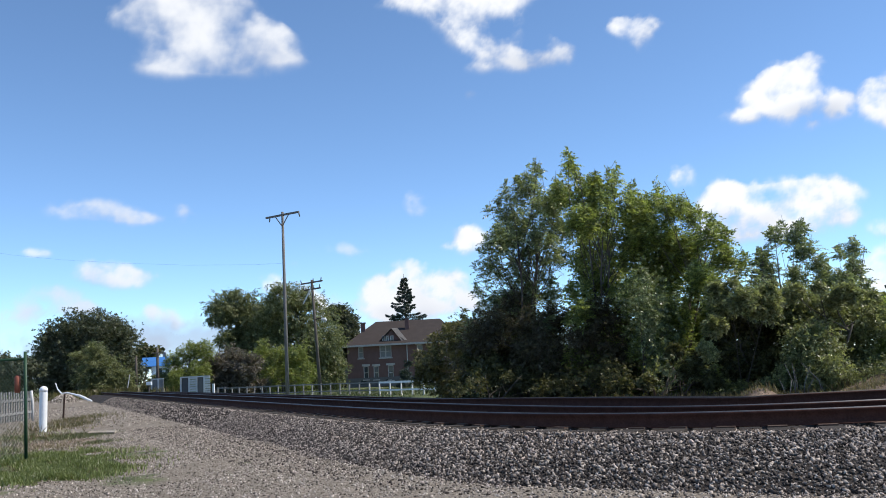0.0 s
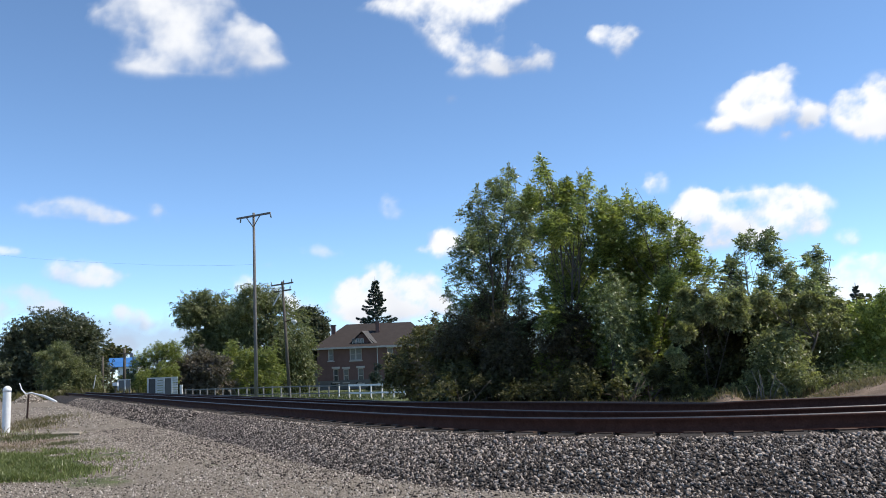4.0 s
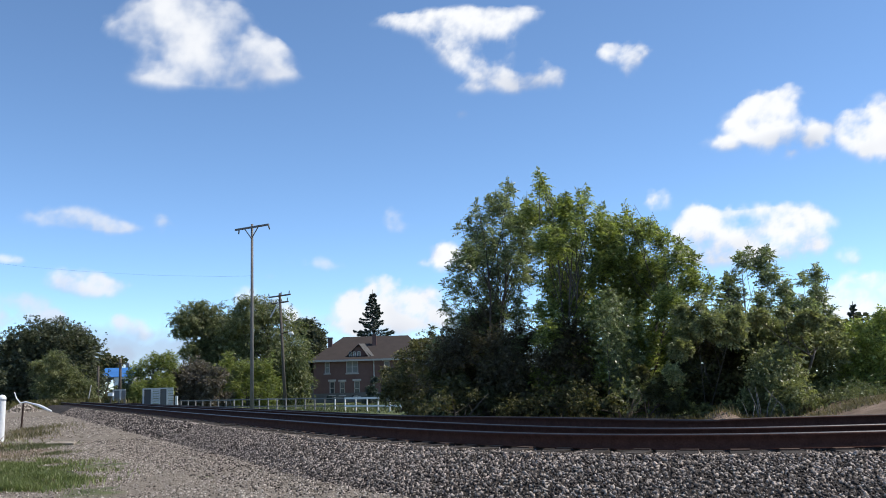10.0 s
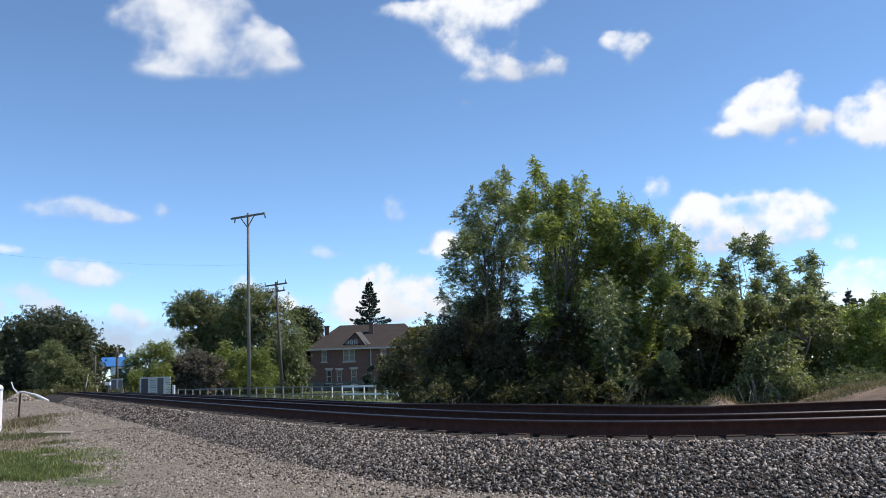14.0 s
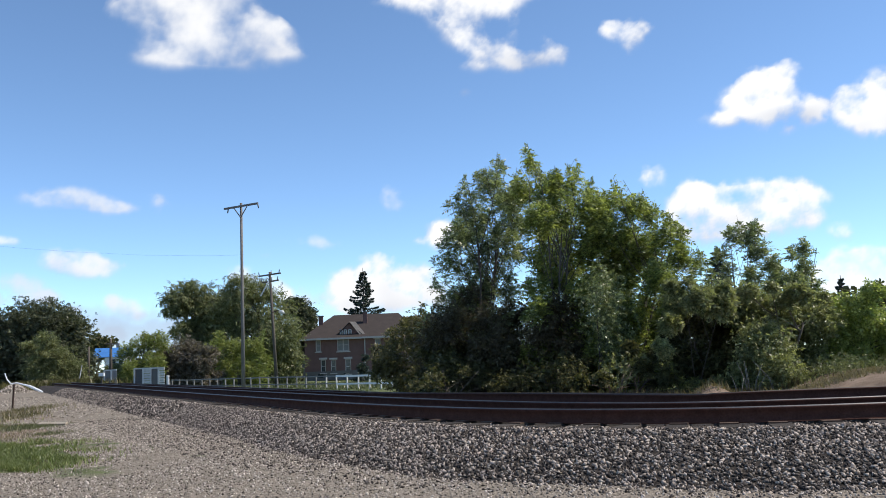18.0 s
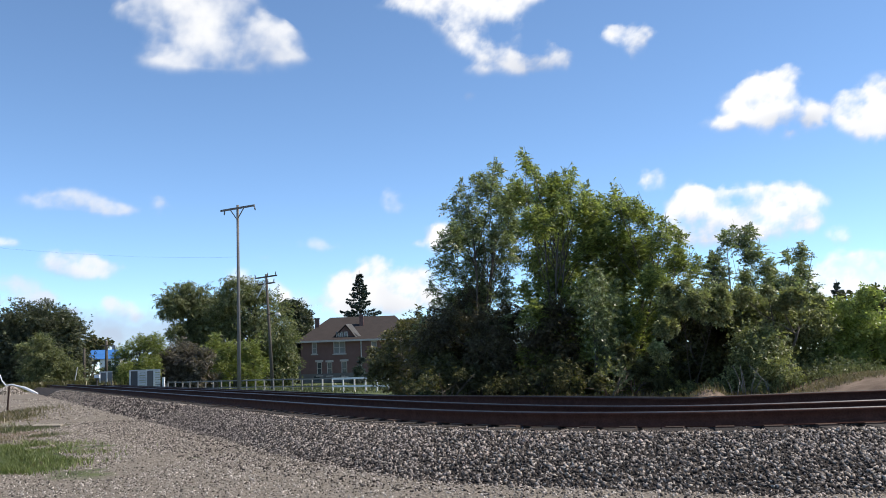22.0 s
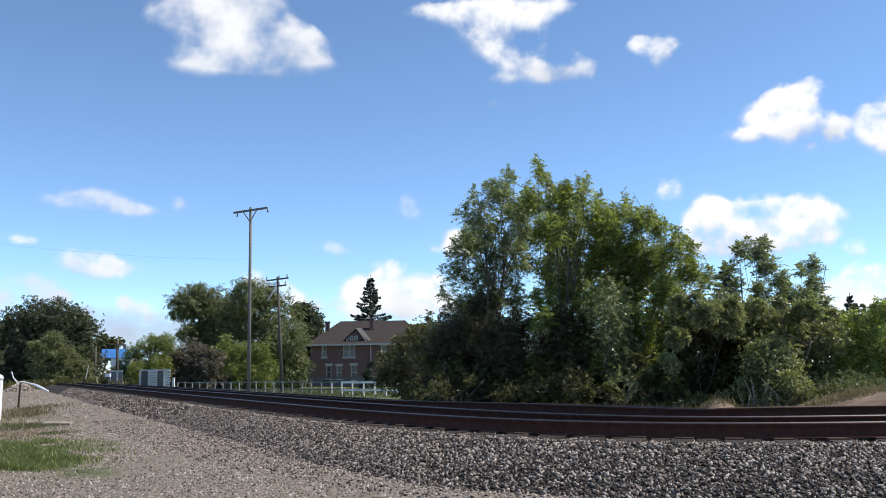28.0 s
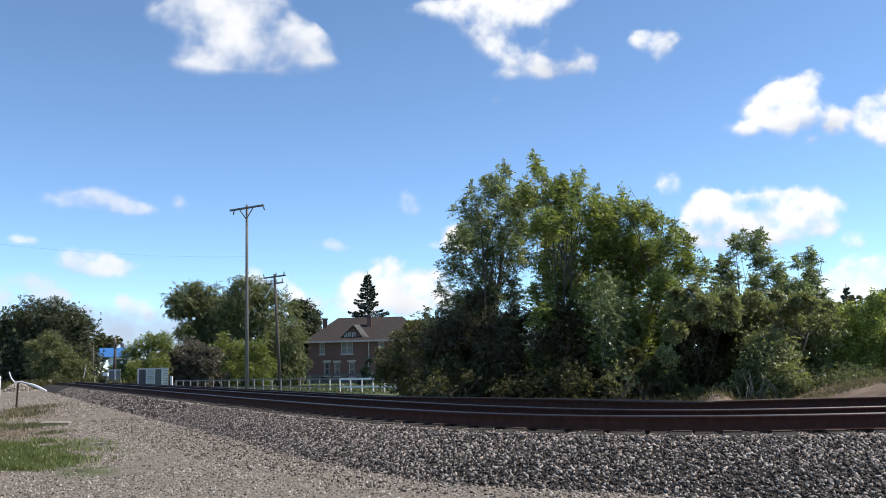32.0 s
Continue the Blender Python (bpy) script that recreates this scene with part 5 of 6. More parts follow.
# ---- rail fence before the house ----
def rail_fence():
    r = random.Random(5)
    a, b = (-20.85, 82), (-1.02, 63)
    n = 25
    t = thing("rail_fence", pose(a[0], a[1], gz(*a)), "weathered white two-rail board fence along the lawn", "fence")
    o = (a[0], a[1], gz(*a))
    w = math.atan2(b[1] - a[1], b[0] - a[0])
    length = math.hypot(b[0] - a[0], b[1] - a[1])
    for k in range(n):
        f = k / (n - 1)
        x, y = a[0] + (b[0] - a[0]) * f, a[1] + (b[1] - a[1]) * f
        part("post", Build().box((0, 0, 0.5), (0.085, 0.085, 1.02 + r.uniform(-0.03, 0.05))), M["offwhite" if k >= 18 else "greywood"], t, m=pose(x - o[0], y - o[1], gz(x, y) - o[2], r.uniform(-1.5, 1.5), r.uniform(-1.5, 1.5), math.degrees(w)))
        if k < n - 1:
            x2, y2 = a[0] + (b[0] - a[0]) * (k + 1) / (n - 1), a[1] + (b[1] - a[1]) * (k + 1) / (n - 1)
            for h, th in ((0.95, 0.09), (0.40, 0.07)):
                z1, z2 = gz(x, y) + h - o[2], gz(x2, y2) + h - o[2]
                bright = k >= 19
                th += 0.045 * bright
                bd = Build()
                u = Vector((math.cos(w), math.sin(w), 0))
                nrm = Vector((-u.y, u.x, 0)) * -0.075
                p1, p2b = Vector((x - o[0], y - o[1], z1)) + nrm, Vector((x2 - o[0], y2 - o[1], z2)) + nrm
                i = len(bd.v)
                for p in (p1, p2b):
                    for dn, dz in ((-0.018, -th / 2), (0.018, -th / 2), (0.018, th / 2), (-0.018, th / 2)):
                        bd.v.append(tuple(p + Vector((-u.y, u.x, 0)) * dn + Vector((0, 0, dz))))
                bd.f += [(0, 1, 2, 3), (7, 6, 5, 4), (0, 4, 5, 1), (1, 5, 6, 2), (2, 6, 7, 3), (3, 7, 4, 0)]
                part("board", bd, M["white"] if bright else M["greywood"], t)
    t2 = thing("gate_post", pose(*(-20.72, 80), gz(*(-20.72, 80))), "thick white post at the end of the board fence", "post")
    part("post", Build().box((0, 0, 1.19 / 2), (0.2, 0.2, 1.19)), M["white"], t2, bevel=0.02)


rail_fence()


def panel_fence(base, width, height, cols, label):
    """Upright boards in framed bays: (start, end, pale or grey, slatted)."""
    t = thing("panel_fence", pose(base[0], base[1], gz(*base)), label, "fence", "board panels by the track")
    for k, (s, e, mat, slats) in enumerate(cols):
        if slats:
            n = 7
            for j in range(n):
                part("slat", Build().box(((s + e) / 2, 0, height * (j + 0.5) / n), (e - s, 0.05, height / n * 0.8)), M[mat], t)
        else:
            part("board", Build().box(((s + e) / 2, 0.03, height / 2 - 0.02), (e - s - 0.02, 0.05, height - 0.04)), M[mat], t)
        part("post", Build().box((s, -0.02, height / 2 + 0.03), (0.12, 0.12, height + 0.06)), M["offwhite"], t)
        part("cap", Build().box(((s + e) / 2, -0.05, height + 0.02), (e - s, 0.08, 0.1)), M["offwhite"], t)


panel_fence((-22.98, 78), 2.5, 1.43, ((0.0, 0.7, "darkpanel", False), (0.7, 1.35, "offwhite", True), (1.35, 2.0, "darkpanel", False), (2.0, 2.5, "offwhite", True)), "grey and white weathered board panels with slatted bays")
panel_fence((-27.44, 84), 1.1, 1.44, ((0.0, 0.55, "greywood", False), (0.62, 1.1, "greywood", False)), "low grey board panels beside the pole")
mail = thing("white_box", pose(*(-25.38, 77), gz(*(-25.38, 77))), "small white box on a short dark post", "box")
part("box", Build().box((0, 0, 1.12), (0.42, 0.3, 0.28)), M["white"], mail, bevel=0.03)
part("post", Build().box((0, 0, 0.93 / 2), (0.1, 0.1, 0.93)), M["darkwood"], mail)


# ---- houses ----
def holed_wall(width, height, thick, holes):
    """A wall in the plane y = 0 with openings (x0, x1, z0, z1) that go through it."""
    b = Build()
    xs = sorted({0.0, width, *[h[0] for h in holes], *[h[1] for h in holes]})
    zs = sorted({0.0, height, *[h[2] for h in holes], *[h[3] for h in holes]})
    for x0, x1 in zip(xs, xs[1:]):
        for z0, z1 in zip(zs, zs[1:]):
            mx, mz = (x0 + x1) / 2, (z0 + z1) / 2
            if not any(h[0] < mx < h[1] and h[2] < mz < h[3] for h in holes):
                b.quad((x0, 0, z0), (x1, 0, z0), (x1, 0, z1), (x0, 0, z1))
                b.quad((x0, thick, z0), (x0, thick, z1), (x1, thick, z1), (x1, thick, z0))
    for x0, x1, z0, z1 in list(holes) + [(0.0, width, 0.0, height)]:
        b.quad((x0, 0, z0), (x0, 0, z1), (x0, thick, z1), (x0, thick, z0))
        b.quad((x1, 0, z0), (x1, thick, z0), (x1, thick, z1), (x1, 0, z1))
        b.quad((x0, 0, z0), (x0, thick, z0), (x1, thick, z0), (x1, 0, z0))
        b.quad((x0, 0, z1), (x1, 0, z1), (x1, thick, z1), (x0, thick, z1))
    return b


def brick_house():
    bx, by = (-12.78, 115)
    t = thing("brick_house", pose(bx, by, gz(bx, by)), "two-storey dark red brick house with brown hipped roof", "house")
    W, H, DEP, FND = 14.4, 5.26, 11.0, 1.15
    wins = [(1.4, 2.05, 3.63, 5.07), (4.1, 5.6, 3.57, 5.15), (8.83, 9.55, 3.54, 4.98), (1.98, 2.62, 0.95, 2.61), (3.25, 3.9, 0.9, 2.55), (5.05, 5.77, 0.72, 2.59), (10.66, 11.37, 0.63, 2.35), (12.18, 12.89, 3.4, 4.84)]
    low = [(x, x + 0.7, 0.35, 0.85) for x in (1.6, 4.8, 8.0, 10.8)]
    part("wall", holed_wall(W, H, 0.3, wins + low), M["brick"], t, "dark red brick front")
    for x in (0, W - 0.3):
        part("wall", Build().box((x + 0.15, DEP / 2 + 0.15, H / 2), (0.3, DEP - 0.3, H)), M["brick"], t)
    part("wall", Build().box((W / 2, DEP + 0.15, H / 2), (W, 0.3, H)), M["brick"], t)
    part("foundation", holed_wall(W + 0.1, FND, 0.06, [(a0 + 0.05, b0 + 0.05, c0, d0) for a0, b0, c0, d0 in low]), M["stone"], t, "pale stone base", m=pose(-0.05, -0.07, 0))
    o, rz, r0, r1 = 0.55, 8.42, 3.35, 11.9
    roof = Build()
    e = [(-o, -o, H), (W + o, -o, H), (W + o, DEP + o, H), (-o, DEP + o, H)]
    g = [(r0, DEP / 2, rz), (r1, DEP / 2, rz)]
    roof.quad(e[0], e[1], g[1], g[0]).quad(e[1], e[2], g[1]).quad(e[2], e[3], g[0], g[1]).quad(e[3], e[0], g[0]).quad(*e[::-1])
    for p, q in ((0, 1), (1, 2), (2, 3), (3, 0)):
        roof.quad(e[q], e[p], (*e[p][:2], H - 0.02), (*e[q][:2], H - 0.02))
    part("roof", roof, M["roof"], t, "brown shingled hipped roof")
    part("fascia", Build().box((W / 2, -o - 0.03, H - 0.09), (W + 2 * o, 0.06, 0.22)), M["trim"], t, "cream painted eaves board")
    part("soffit", Build().box((W / 2, -o / 2, H - 0.17), (W, o, 0.05)), M["trim"], t)
    for k, (x0, x1, z0, z1) in enumerate(wins):
        w = part("window", Build().box(((x0 + x1) / 2, 0.16, (z0 + z1) / 2), (x1 - x0, 0.02, z1 - z0)), M["curtain"] if k in (0, 1, 2) else M["pane"], t)
        fr = Build()
        for cx, sx, cz, sz in (((x0 + 0.05), 0.1, (z0 + z1) / 2, z1 - z0), ((x1 - 0.05), 0.1, (z0 + z1) / 2, z1 - z0), ((x0 + x1) / 2, x1 - x0, z0 + 0.05, 0.1), ((x0 + x1) / 2, x1 - x0, z1 - 0.05, 0.1), ((x0 + x1) / 2, x1 - x0, (z0 + z1) / 2, 0.07)):
            fr.box((cx, 0.11, cz), (sx, 0.09, sz))
        if x1 - x0 > 1.2:
            fr.box(((x0 + x1) / 2, 0.10, (z0 + z1) / 2), (0.12, 0.1, z1 - z0))
        part("frame", fr, M["trim"], w)
        part("lintel", Build().box(((x0 + x1) / 2, -0.02, z1 + 0.12), (x1 - x0 + 0.35, 0.12, 0.24)), M["trim"], w)
        part("sill", Build().box(((x0 + x1) / 2, -0.04, z0 - 0.07), (x1 - x0 + 0.25, 0.2, 0.12)), M["trim"], w)
    for x0, x1, z0, z1 in low:
        part("basement_window", Build().box(((x0 + x1) / 2, 0.12, (z0 + z1) / 2), (x1 - x0, 0.02, z1 - z0)), M["pane"], t)
    for px, zt, sw in ((1.84, 8.15, 0.55), (7.57, 8.5, 0.55)):
        c = part("chimney", Build().box((px, 3.2, (zt + H) / 2), (sw, sw, zt - H)), M["brick"], t, "brick chimney", bevel=0.03)
        part("chimney_cap", Build().box((px, 3.2, zt + 0.06), (sw + 0.16, sw + 0.16, 0.14)), M["stone"], c)
    dx0, dx1, dz = 3.85, 7.45, 7.2
    xm = (dx0 + dx1) / 2
    d = Build()
    yb = 3.2
    d.quad((dx0 + 0.2, 0.4, H), (dx1 - 0.2, 0.4, H), (dx1 - 0.9, 0.4, H + 0.9), (xm, 0.4, dz - 0.15), (dx0 + 0.9, 0.4, H + 0.9))
    dm = part("dormer", d, M["brick"], t)
    rr = Build()
    for sgn, xe in ((-1, dx0 - 0.15), (1, dx1 + 0.15)):
        top, low_, = (xm, 0.15, dz), (xe, 0.15, H + 0.08)
        rr.quad(top, low_, (xe, yb - 2.0, H + 0.1), (xm, yb + 1.2, dz))
        rr.quad((xm, 0.15, dz - 0.12), (xe, 0.15, H - 0.04), low_, top)
    part("dormer_roof", rr, M["roof"], dm)
    # added pale strip that paints the sunlit right slope of the dormer
    for xa, xb, wd in ((xm + 0.05, dx1 - 0.35, 0.75),):
        za, zb = dz + 0.05, H + 0.1
        part("sunlit_strip", Build().quad((xa, 0.1, za), (xb, 0.1, zb), (xb + wd, 0.3, zb), (xa + wd, 0.3, za)).quad((xa + wd, 0.3, za), (xb + wd, 0.3, zb), (xb + wd, 0.34, zb - 0.06), (xa + wd, 0.34, za - 0.06)), M["sunlitroof"], dm, "roof strip coloured pale for the sunlit slope")
    for q, ww in ((-1.0, 0.34), (-0.5, 0.3), (0.05, 0.36)):
        dw = part("dormer_window", Build().box((xm + q, 0.34, H + 0.6), (ww, 0.06, 0.7)), M["pane"], dm)
        fr = Build().box((xm + q - ww / 2, 0.31, H + 0.6), (0.1, 0.08, 0.86)).box((xm + q + ww / 2, 0.31, H + 0.6), (0.1, 0.08, 0.86))
        part("frame", fr.box((xm + q, 0.31, H + 1.0), (ww + 0.1, 0.08, 0.1)), M["trim"], dw)
    part("downspout", Build().tube([(7.57, -0.1, 0.1), (7.57, -0.1, H - 0.2)], 0.07, 6), M["trim"], t, "pale downspout")
    ell = thing("house_wing", pose(bx + W * 0.86, by + 3, gz(bx, by)), "lower brown roofed wing of the brick house", "house")
    part("wall", Build().box((2.6, 3, H / 2), (5.2, 6, H)), M["brick"], ell)
    r2, zt = Build(), 7.88
    r2.quad((-0.4, -0.4, H), (5.6, -0.4, H), (5.6, 3, zt), (-0.4, 3, zt)).quad((-0.4, 6.4, H), (-0.4, 3, zt), (5.6, 3, zt), (5.6, 6.4, H)).quad((-0.4, -0.4, H), (-0.4, 3, zt), (-0.4, 6.4, H)).quad((5.6, -0.4, H), (5.6, 6.4, H), (5.6, 3, zt))
    part("roof", r2, M["roof"], ell)


brick_house()


def blue_house():
    bx, by = (-48.99, 150)
    t = thing("blue_roofed_house", pose(bx, by, gz(bx, by), 0, 0, 8), "white house with a bright blue tarpaulin roof", "house")
    W, H, rz = 3.08, 4.5, 5.96
    part("wall", holed_wall(W, H, 0.25, [(0.9, 1.7, H - 1.7, H - 0.5), (2.2, 2.8, H - 1.6, H - 0.6)]), M["white"], t)
    part("window", Build().box((1.3, 0.15, H - 1.1), (0.8, 0.04, 1.2)), M["pane"], t)
    part("window", Build().box((2.5, 0.15, H - 1.1), (0.6, 0.04, 1.0)), M["pane"], t)
    for x in (0.12, W - 0.12):
        part("wall", Build().box((x, 3.6, H / 2), (0.24, 6.7, H)), M["offwhite"], t)
    part("wall", Build().box((W / 2, 7.1, H / 2), (W, 0.25, H)), M["white"], t)
    r = Build()
    r.quad((-1.9, -0.4, H - 0.1), (W + 0.4, -0.4, H - 0.1), (W + 0.2, 3.6, rz), (-2.1, 3.6, rz)).quad((-2.1, 3.6, rz), (W + 0.2, 3.6, rz), (W + 0.4, 7.5, H), (-1.9, 7.5, H))
    r.quad((-1.9, -0.4, H - 0.16), (-2.1, 3.6, rz - 0.08), (W + 0.2, 3.6, rz - 0.08), (W + 0.4, -0.4, H - 0.16)).quad((-1.9, -0.4, H - 0.16), (W + 0.4, -0.4, H - 0.16), (W + 0.4, -0.4, H - 0.1), (-1.9, -0.4, H - 0.1))
    part("roof", r, M["blue"], t, "bright blue tarpaulin roof")
    part("gable", Build().quad((-1.7, 0.2, H - 0.9), (-1.7, 7, H - 0.9), (-1.9, 3.6, rz - 0.2)).quad((-1.62, 0.2, H - 0.9), (-1.82, 3.6, rz - 0.2), (-1.62, 7, H - 0.9)), M["greywood"], t)
    part("chimney", Build().box((W * 0.45, 4.2, rz + 0.1), (0.5, 0.5, 1.3)), M["greywood"], t)


blue_house()
far_h = thing("white_cottage", pose(*(-16.89, 135), gz(*(-16.89, 135))), "pale grey cottage half hidden beside the trees", "house")
part("wall", Build().box((1.2, 2.5, 1.6), (3.2, 5, 3.2)), M["stone"], far_h)
part("roof", Build().quad((-0.7, -0.3, 3.1), (3.1, -0.3, 3.1), (1.2, 2.5, 5.0)).quad((3.1, -0.3, 3.1), (3.1, 5.3, 3.1), (1.2, 2.5, 5.0)).quad((3.1, 5.3, 3.1), (-0.7, 5.3, 3.1), (1.2, 2.5, 5.0)).quad((-0.7, 5.3, 3.1), (-0.7, -0.3, 3.1), (1.2, 2.5, 5.0)), M["roof"], far_h)

# ---- things on the near side ----
wp = (-11.08, 24.85)
t = thing("white_post", pose(wp[0], wp[1], 0, 0, 0.6), "white painted round marker post with a domed cap", "post")
part("post", Build().tube([(0, 0, -0.1), (0, 0, 1.10), (0, 0, 1.105)], [0.105, 0.105, 0.10], 20), M["white"], t, smooth=False)
part("cap", Build().tube([(0, 0, 1.10), (0, 0, 1.17), (0, 0, 1.225), (0, 0, 1.25)], [0.112, 0.112, 0.075, 0.02], 20), M["white"], t, "domed white cap", smooth=True)


def chain_link():
    fx, fy = (-7.07, 15.24)
    H, L = 1.70, 3.2
    w = math.atan2(0.9, -3.0)
    t = thing("chain_link_fence", pose(fx, fy, 0), "green vinyl-coated chain-link fence panel with a gate post", "fence")
    u = Vector((math.cos(w), math.sin(w), 0))
    part("post", Build().tube([(0, 0, -0.1), (-0.03, 0, H + 0.12)], 0.027, 10), M["green"], t, "green steel post", smooth=True)
    part("post", Build().tube([tuple(u * L + Vector((0, 0, -0.1))), tuple(u * L + Vector((0, 0, H + 0.1)))], 0.034, 10), M["green"], t, smooth=True)
    part("top_rail", Build().tube([(-0.02, 0, H), tuple(u * L + Vector((0, 0, H)))], 0.024, 8), M["green"], t, smooth=True)
    wires = Build()
    pitch = 0.075
    z0, z1 = 0.06, H - 0.02
    k = -int((z1 - z0) / pitch)
    while k * pitch < L:
        for sg in (1, -1):
            s0 = k * pitch
            a0, a1 = (s0, s0 + (z1 - z0)) if sg > 0 else (s0 + (z1 - z0), s0)
            za, zb = z0, z1
            lo, hi = min(a0, a1), max(a0, a1)
            if hi <= 0 or lo >= L:
                continue
            pa, pb = Vector((a0, za)), Vector((a1, zb))
            q = []
            for f in (0.0, 1.0):
                q.append(pa + (pb - pa) * f)
            for i in (0, 1):
                other = q[1 - i]
                for lim in (0.0, L):
                    if (q[i].x < 0 and lim == 0) or (q[i].x > L and lim == L):
                        f = (lim - q[i].x) / (other.x - q[i].x)
                        q[i] = q[i] + (other - q[i]) * f
            o = 0.003 * sg
            wires.tube([tuple(u * q[0].x + Vector((0, o, q[0].y))), tuple(u * q[1].x + Vector((0, o, q[1].y)))], 0.0032, 3, False)
        k += 1
    part("chain_link", wires, M["green"], t, "diamond mesh of green wire")
    tag = thing("red_marker", pose(fx + u.x * 0.16, fy + u.y * 0.16 - 0.05, 1.26), "faded red plastic marker tied to the fence", "marker")
    part("marker", Build().tube([(0, 0, -0.12), (0, 0, 0.14), (0, 0, 0.17)], [0.045, 0.05, 0.025], 12), M["red"], tag, smooth=True)


chain_link()


def picket_fence():
    a, b = (-16.62, 36.27), (-15.75, 29.73)
    t = thing("picket_fence", pose(a[0], a[1], 0), "grey weathered picket fence behind the chain-link panel", "fence")
    n = 26
    d = Vector((b[0] - a[0], b[1] - a[1], 0))
    w = math.degrees(math.atan2(d.y, d.x))
    r = random.Random(8)
    for k in range(n):
        p = d * (k / (n - 1))
        part("picket", Build().box((0, 0, 0.56), (0.10, 0.03, 1.12 + r.uniform(-0.04, 0.04))), M["greywood"], t, m=pose(p.x, p.y, 0, 0, r.uniform(-1.5, 1.5), w))
    for h in (0.3, 0.78):
        part("rail", Build().box((d.length / 2, 0.035, h), (d.length, 0.04, 0.09)), M["greywood"], t, m=pose(0, 0, 0, 0, 0, w))
    p = (-15.68, 34.31)
    g = thing("grey_pipe_post", pose(p[0], p[1], 0, 0, 2, 0), "pale grey leaning pipe beside the white post", "post")
    part("pipe", Build().tube([(0, 0, -0.1), (-0.02, 0, 0.6), (-0.1, 0, 1.12)], 0.045, 8), M["offwhite"], g, smooth=True)


picket_fence()
tp = (-14.9, 35.17)
t = thing("steel_stake", pose(tp[0], tp[1], 0, 0, 3, 0), "thin rusty steel stake in the gravel edge", "stake")
part("stake", Build().box((0, 0, 0.45), (0.06, 0.04, 1.1)), M["steel"], t)
t = thing("white_pipe", pose(0, 0, 0), "bent white plastic pipe lying over the bank", "pipe")
part("pipe", Build().tube([(-14.7, 34, 1.35), (-14.62, 34, 1.12), (-14.47, 34, 0.95), (-14.27, 34, 0.98), (-14.02, 33.9, 0.92), (-13.72, 33.8, 0.84), (-13.43, 33.6, 0.74), (-13.11, 33.4, 0.63)], [0.018, 0.022, 0.03, 0.03, 0.028, 0.048, 0.052, 0.032], 9), M["white"], t, smooth=True)
gh = thing("gravel_heap", pose(*(-29.74, 70.4), 0), "low heap of pale gravel at the track edge", "gravel heap", kind="")
part("heap", stone_mesh("heap", np.array([(0.9 * a1, 1.6 * b1, max(0.0, 0.62 - 0.55 * (a1 * a1 + b1 * b1)) - 0.02) for a1, b1 in np.random.default_rng(9).normal(size=(2600, 2)) * 0.62]), 0.10, M["pebble"], 0.7, np.random.default_rng(10)), None, gh)
lg = thing("driftwood", pose(*(-8.55, 22.42), 0.05, 24, 0, -18), "pale broken board lying at the grass edge", "board")
part("board", Build().box((0, 0, 0), (0.8, 0.1, 0.05)), M["drywood"], lg, bevel=0.01)

# ---- grass and weeds ----
blades("grass", [(-5.6, 12.2, 0.85, 0.7), (-6.0, 13.6, 1.1, 1.1), (-7.0, 15.6, 1.1, 1.2), (-5.2, 12.8, 0.6, 0.6)], 34000, 0.075, M["grassblade"], "short worn green grass beside the gravel", "grass", 61, width=0.008, bare=0.45)
blades("grass", [(-9.4, 17.5, 1.6, 1.6), (-10.8, 22, 1.2, 2.4)], 4500, 0.10, M["grassblade"], "patchy green grass by the fence", "grass", 62, width=0.008, bare=1.0)
blades("dry_grass", [(-5.4, 12.6, 1.0, 0.8), (-6.3, 14.4, 1.1, 1.1), (-7.3, 16.2, 1.2, 1.4), (-8.6, 18.6, 1.4, 1.6)], 6500, 0.05, M["dryblade"], "yellowed blades mixed into the worn grass", "grass", 69, width=0.006)
blades("grass", [(*(-9.42, 22.03), 0.6, 1.3), (*(-8.73, 21.62), 0.5, 1.4), (*(-7.37, 19.24), 0.3, 0.6)], 3000, 0.07, M["lawnblade"], "short dull grass strip behind the bare patch", "grass", 72, width=0.006)
blades("brown_weeds", [(*(-11.55, 27.73), 0.3, 2.2), (*(-13.3, 32.82), 0.28, 3.0)], 800, 0.17, M["drybush"], "brown withered weeds round the steel stake", "weeds", 73, width=0.006)
blades("dry_weeds", [(-9.9, 21.5, 0.8, 1.5), (-11.2, 25.5, 0.9, 2.0), (-12.6, 30, 0.9, 2.5)], 700, 0.16, M["dryblade"], "dry tan weeds along the edge of the gravel", "weeds", 63, width=0.009)
blades("bank_weeds", [(8.71, 20.0, 2.2, 0.8), (10.01, 20.3, 1.8, 0.7), (7.54, 20.5, 1.0, 0.5)], 1000, 0.10, M["lawnblade"], "dull green weeds on the bank under the shrubs", "weeds", 64, width=0.014)
blades("dry_grass", [(9.73, 18.6, 2.0, 0.6), (8.76, 18.4, 1.4, 0.5), (6.23, 18.6, 0.7, 0.4), (5.44, 18.6, 0.6, 0.3)], 5000, 0.06, M["dryblade"], "short tan dry grass on the bank beyond the track", "grass", 65, width=0.012)
blades("bank_weeds", [(8.71, 20.0, 2.2, 0.8), (10.01, 20.3, 1.8, 0.7)], 1600, 0.11, M["willowleaf"], "olive and tan weeds among the grass of the bank", "weeds", 70, width=0.012)
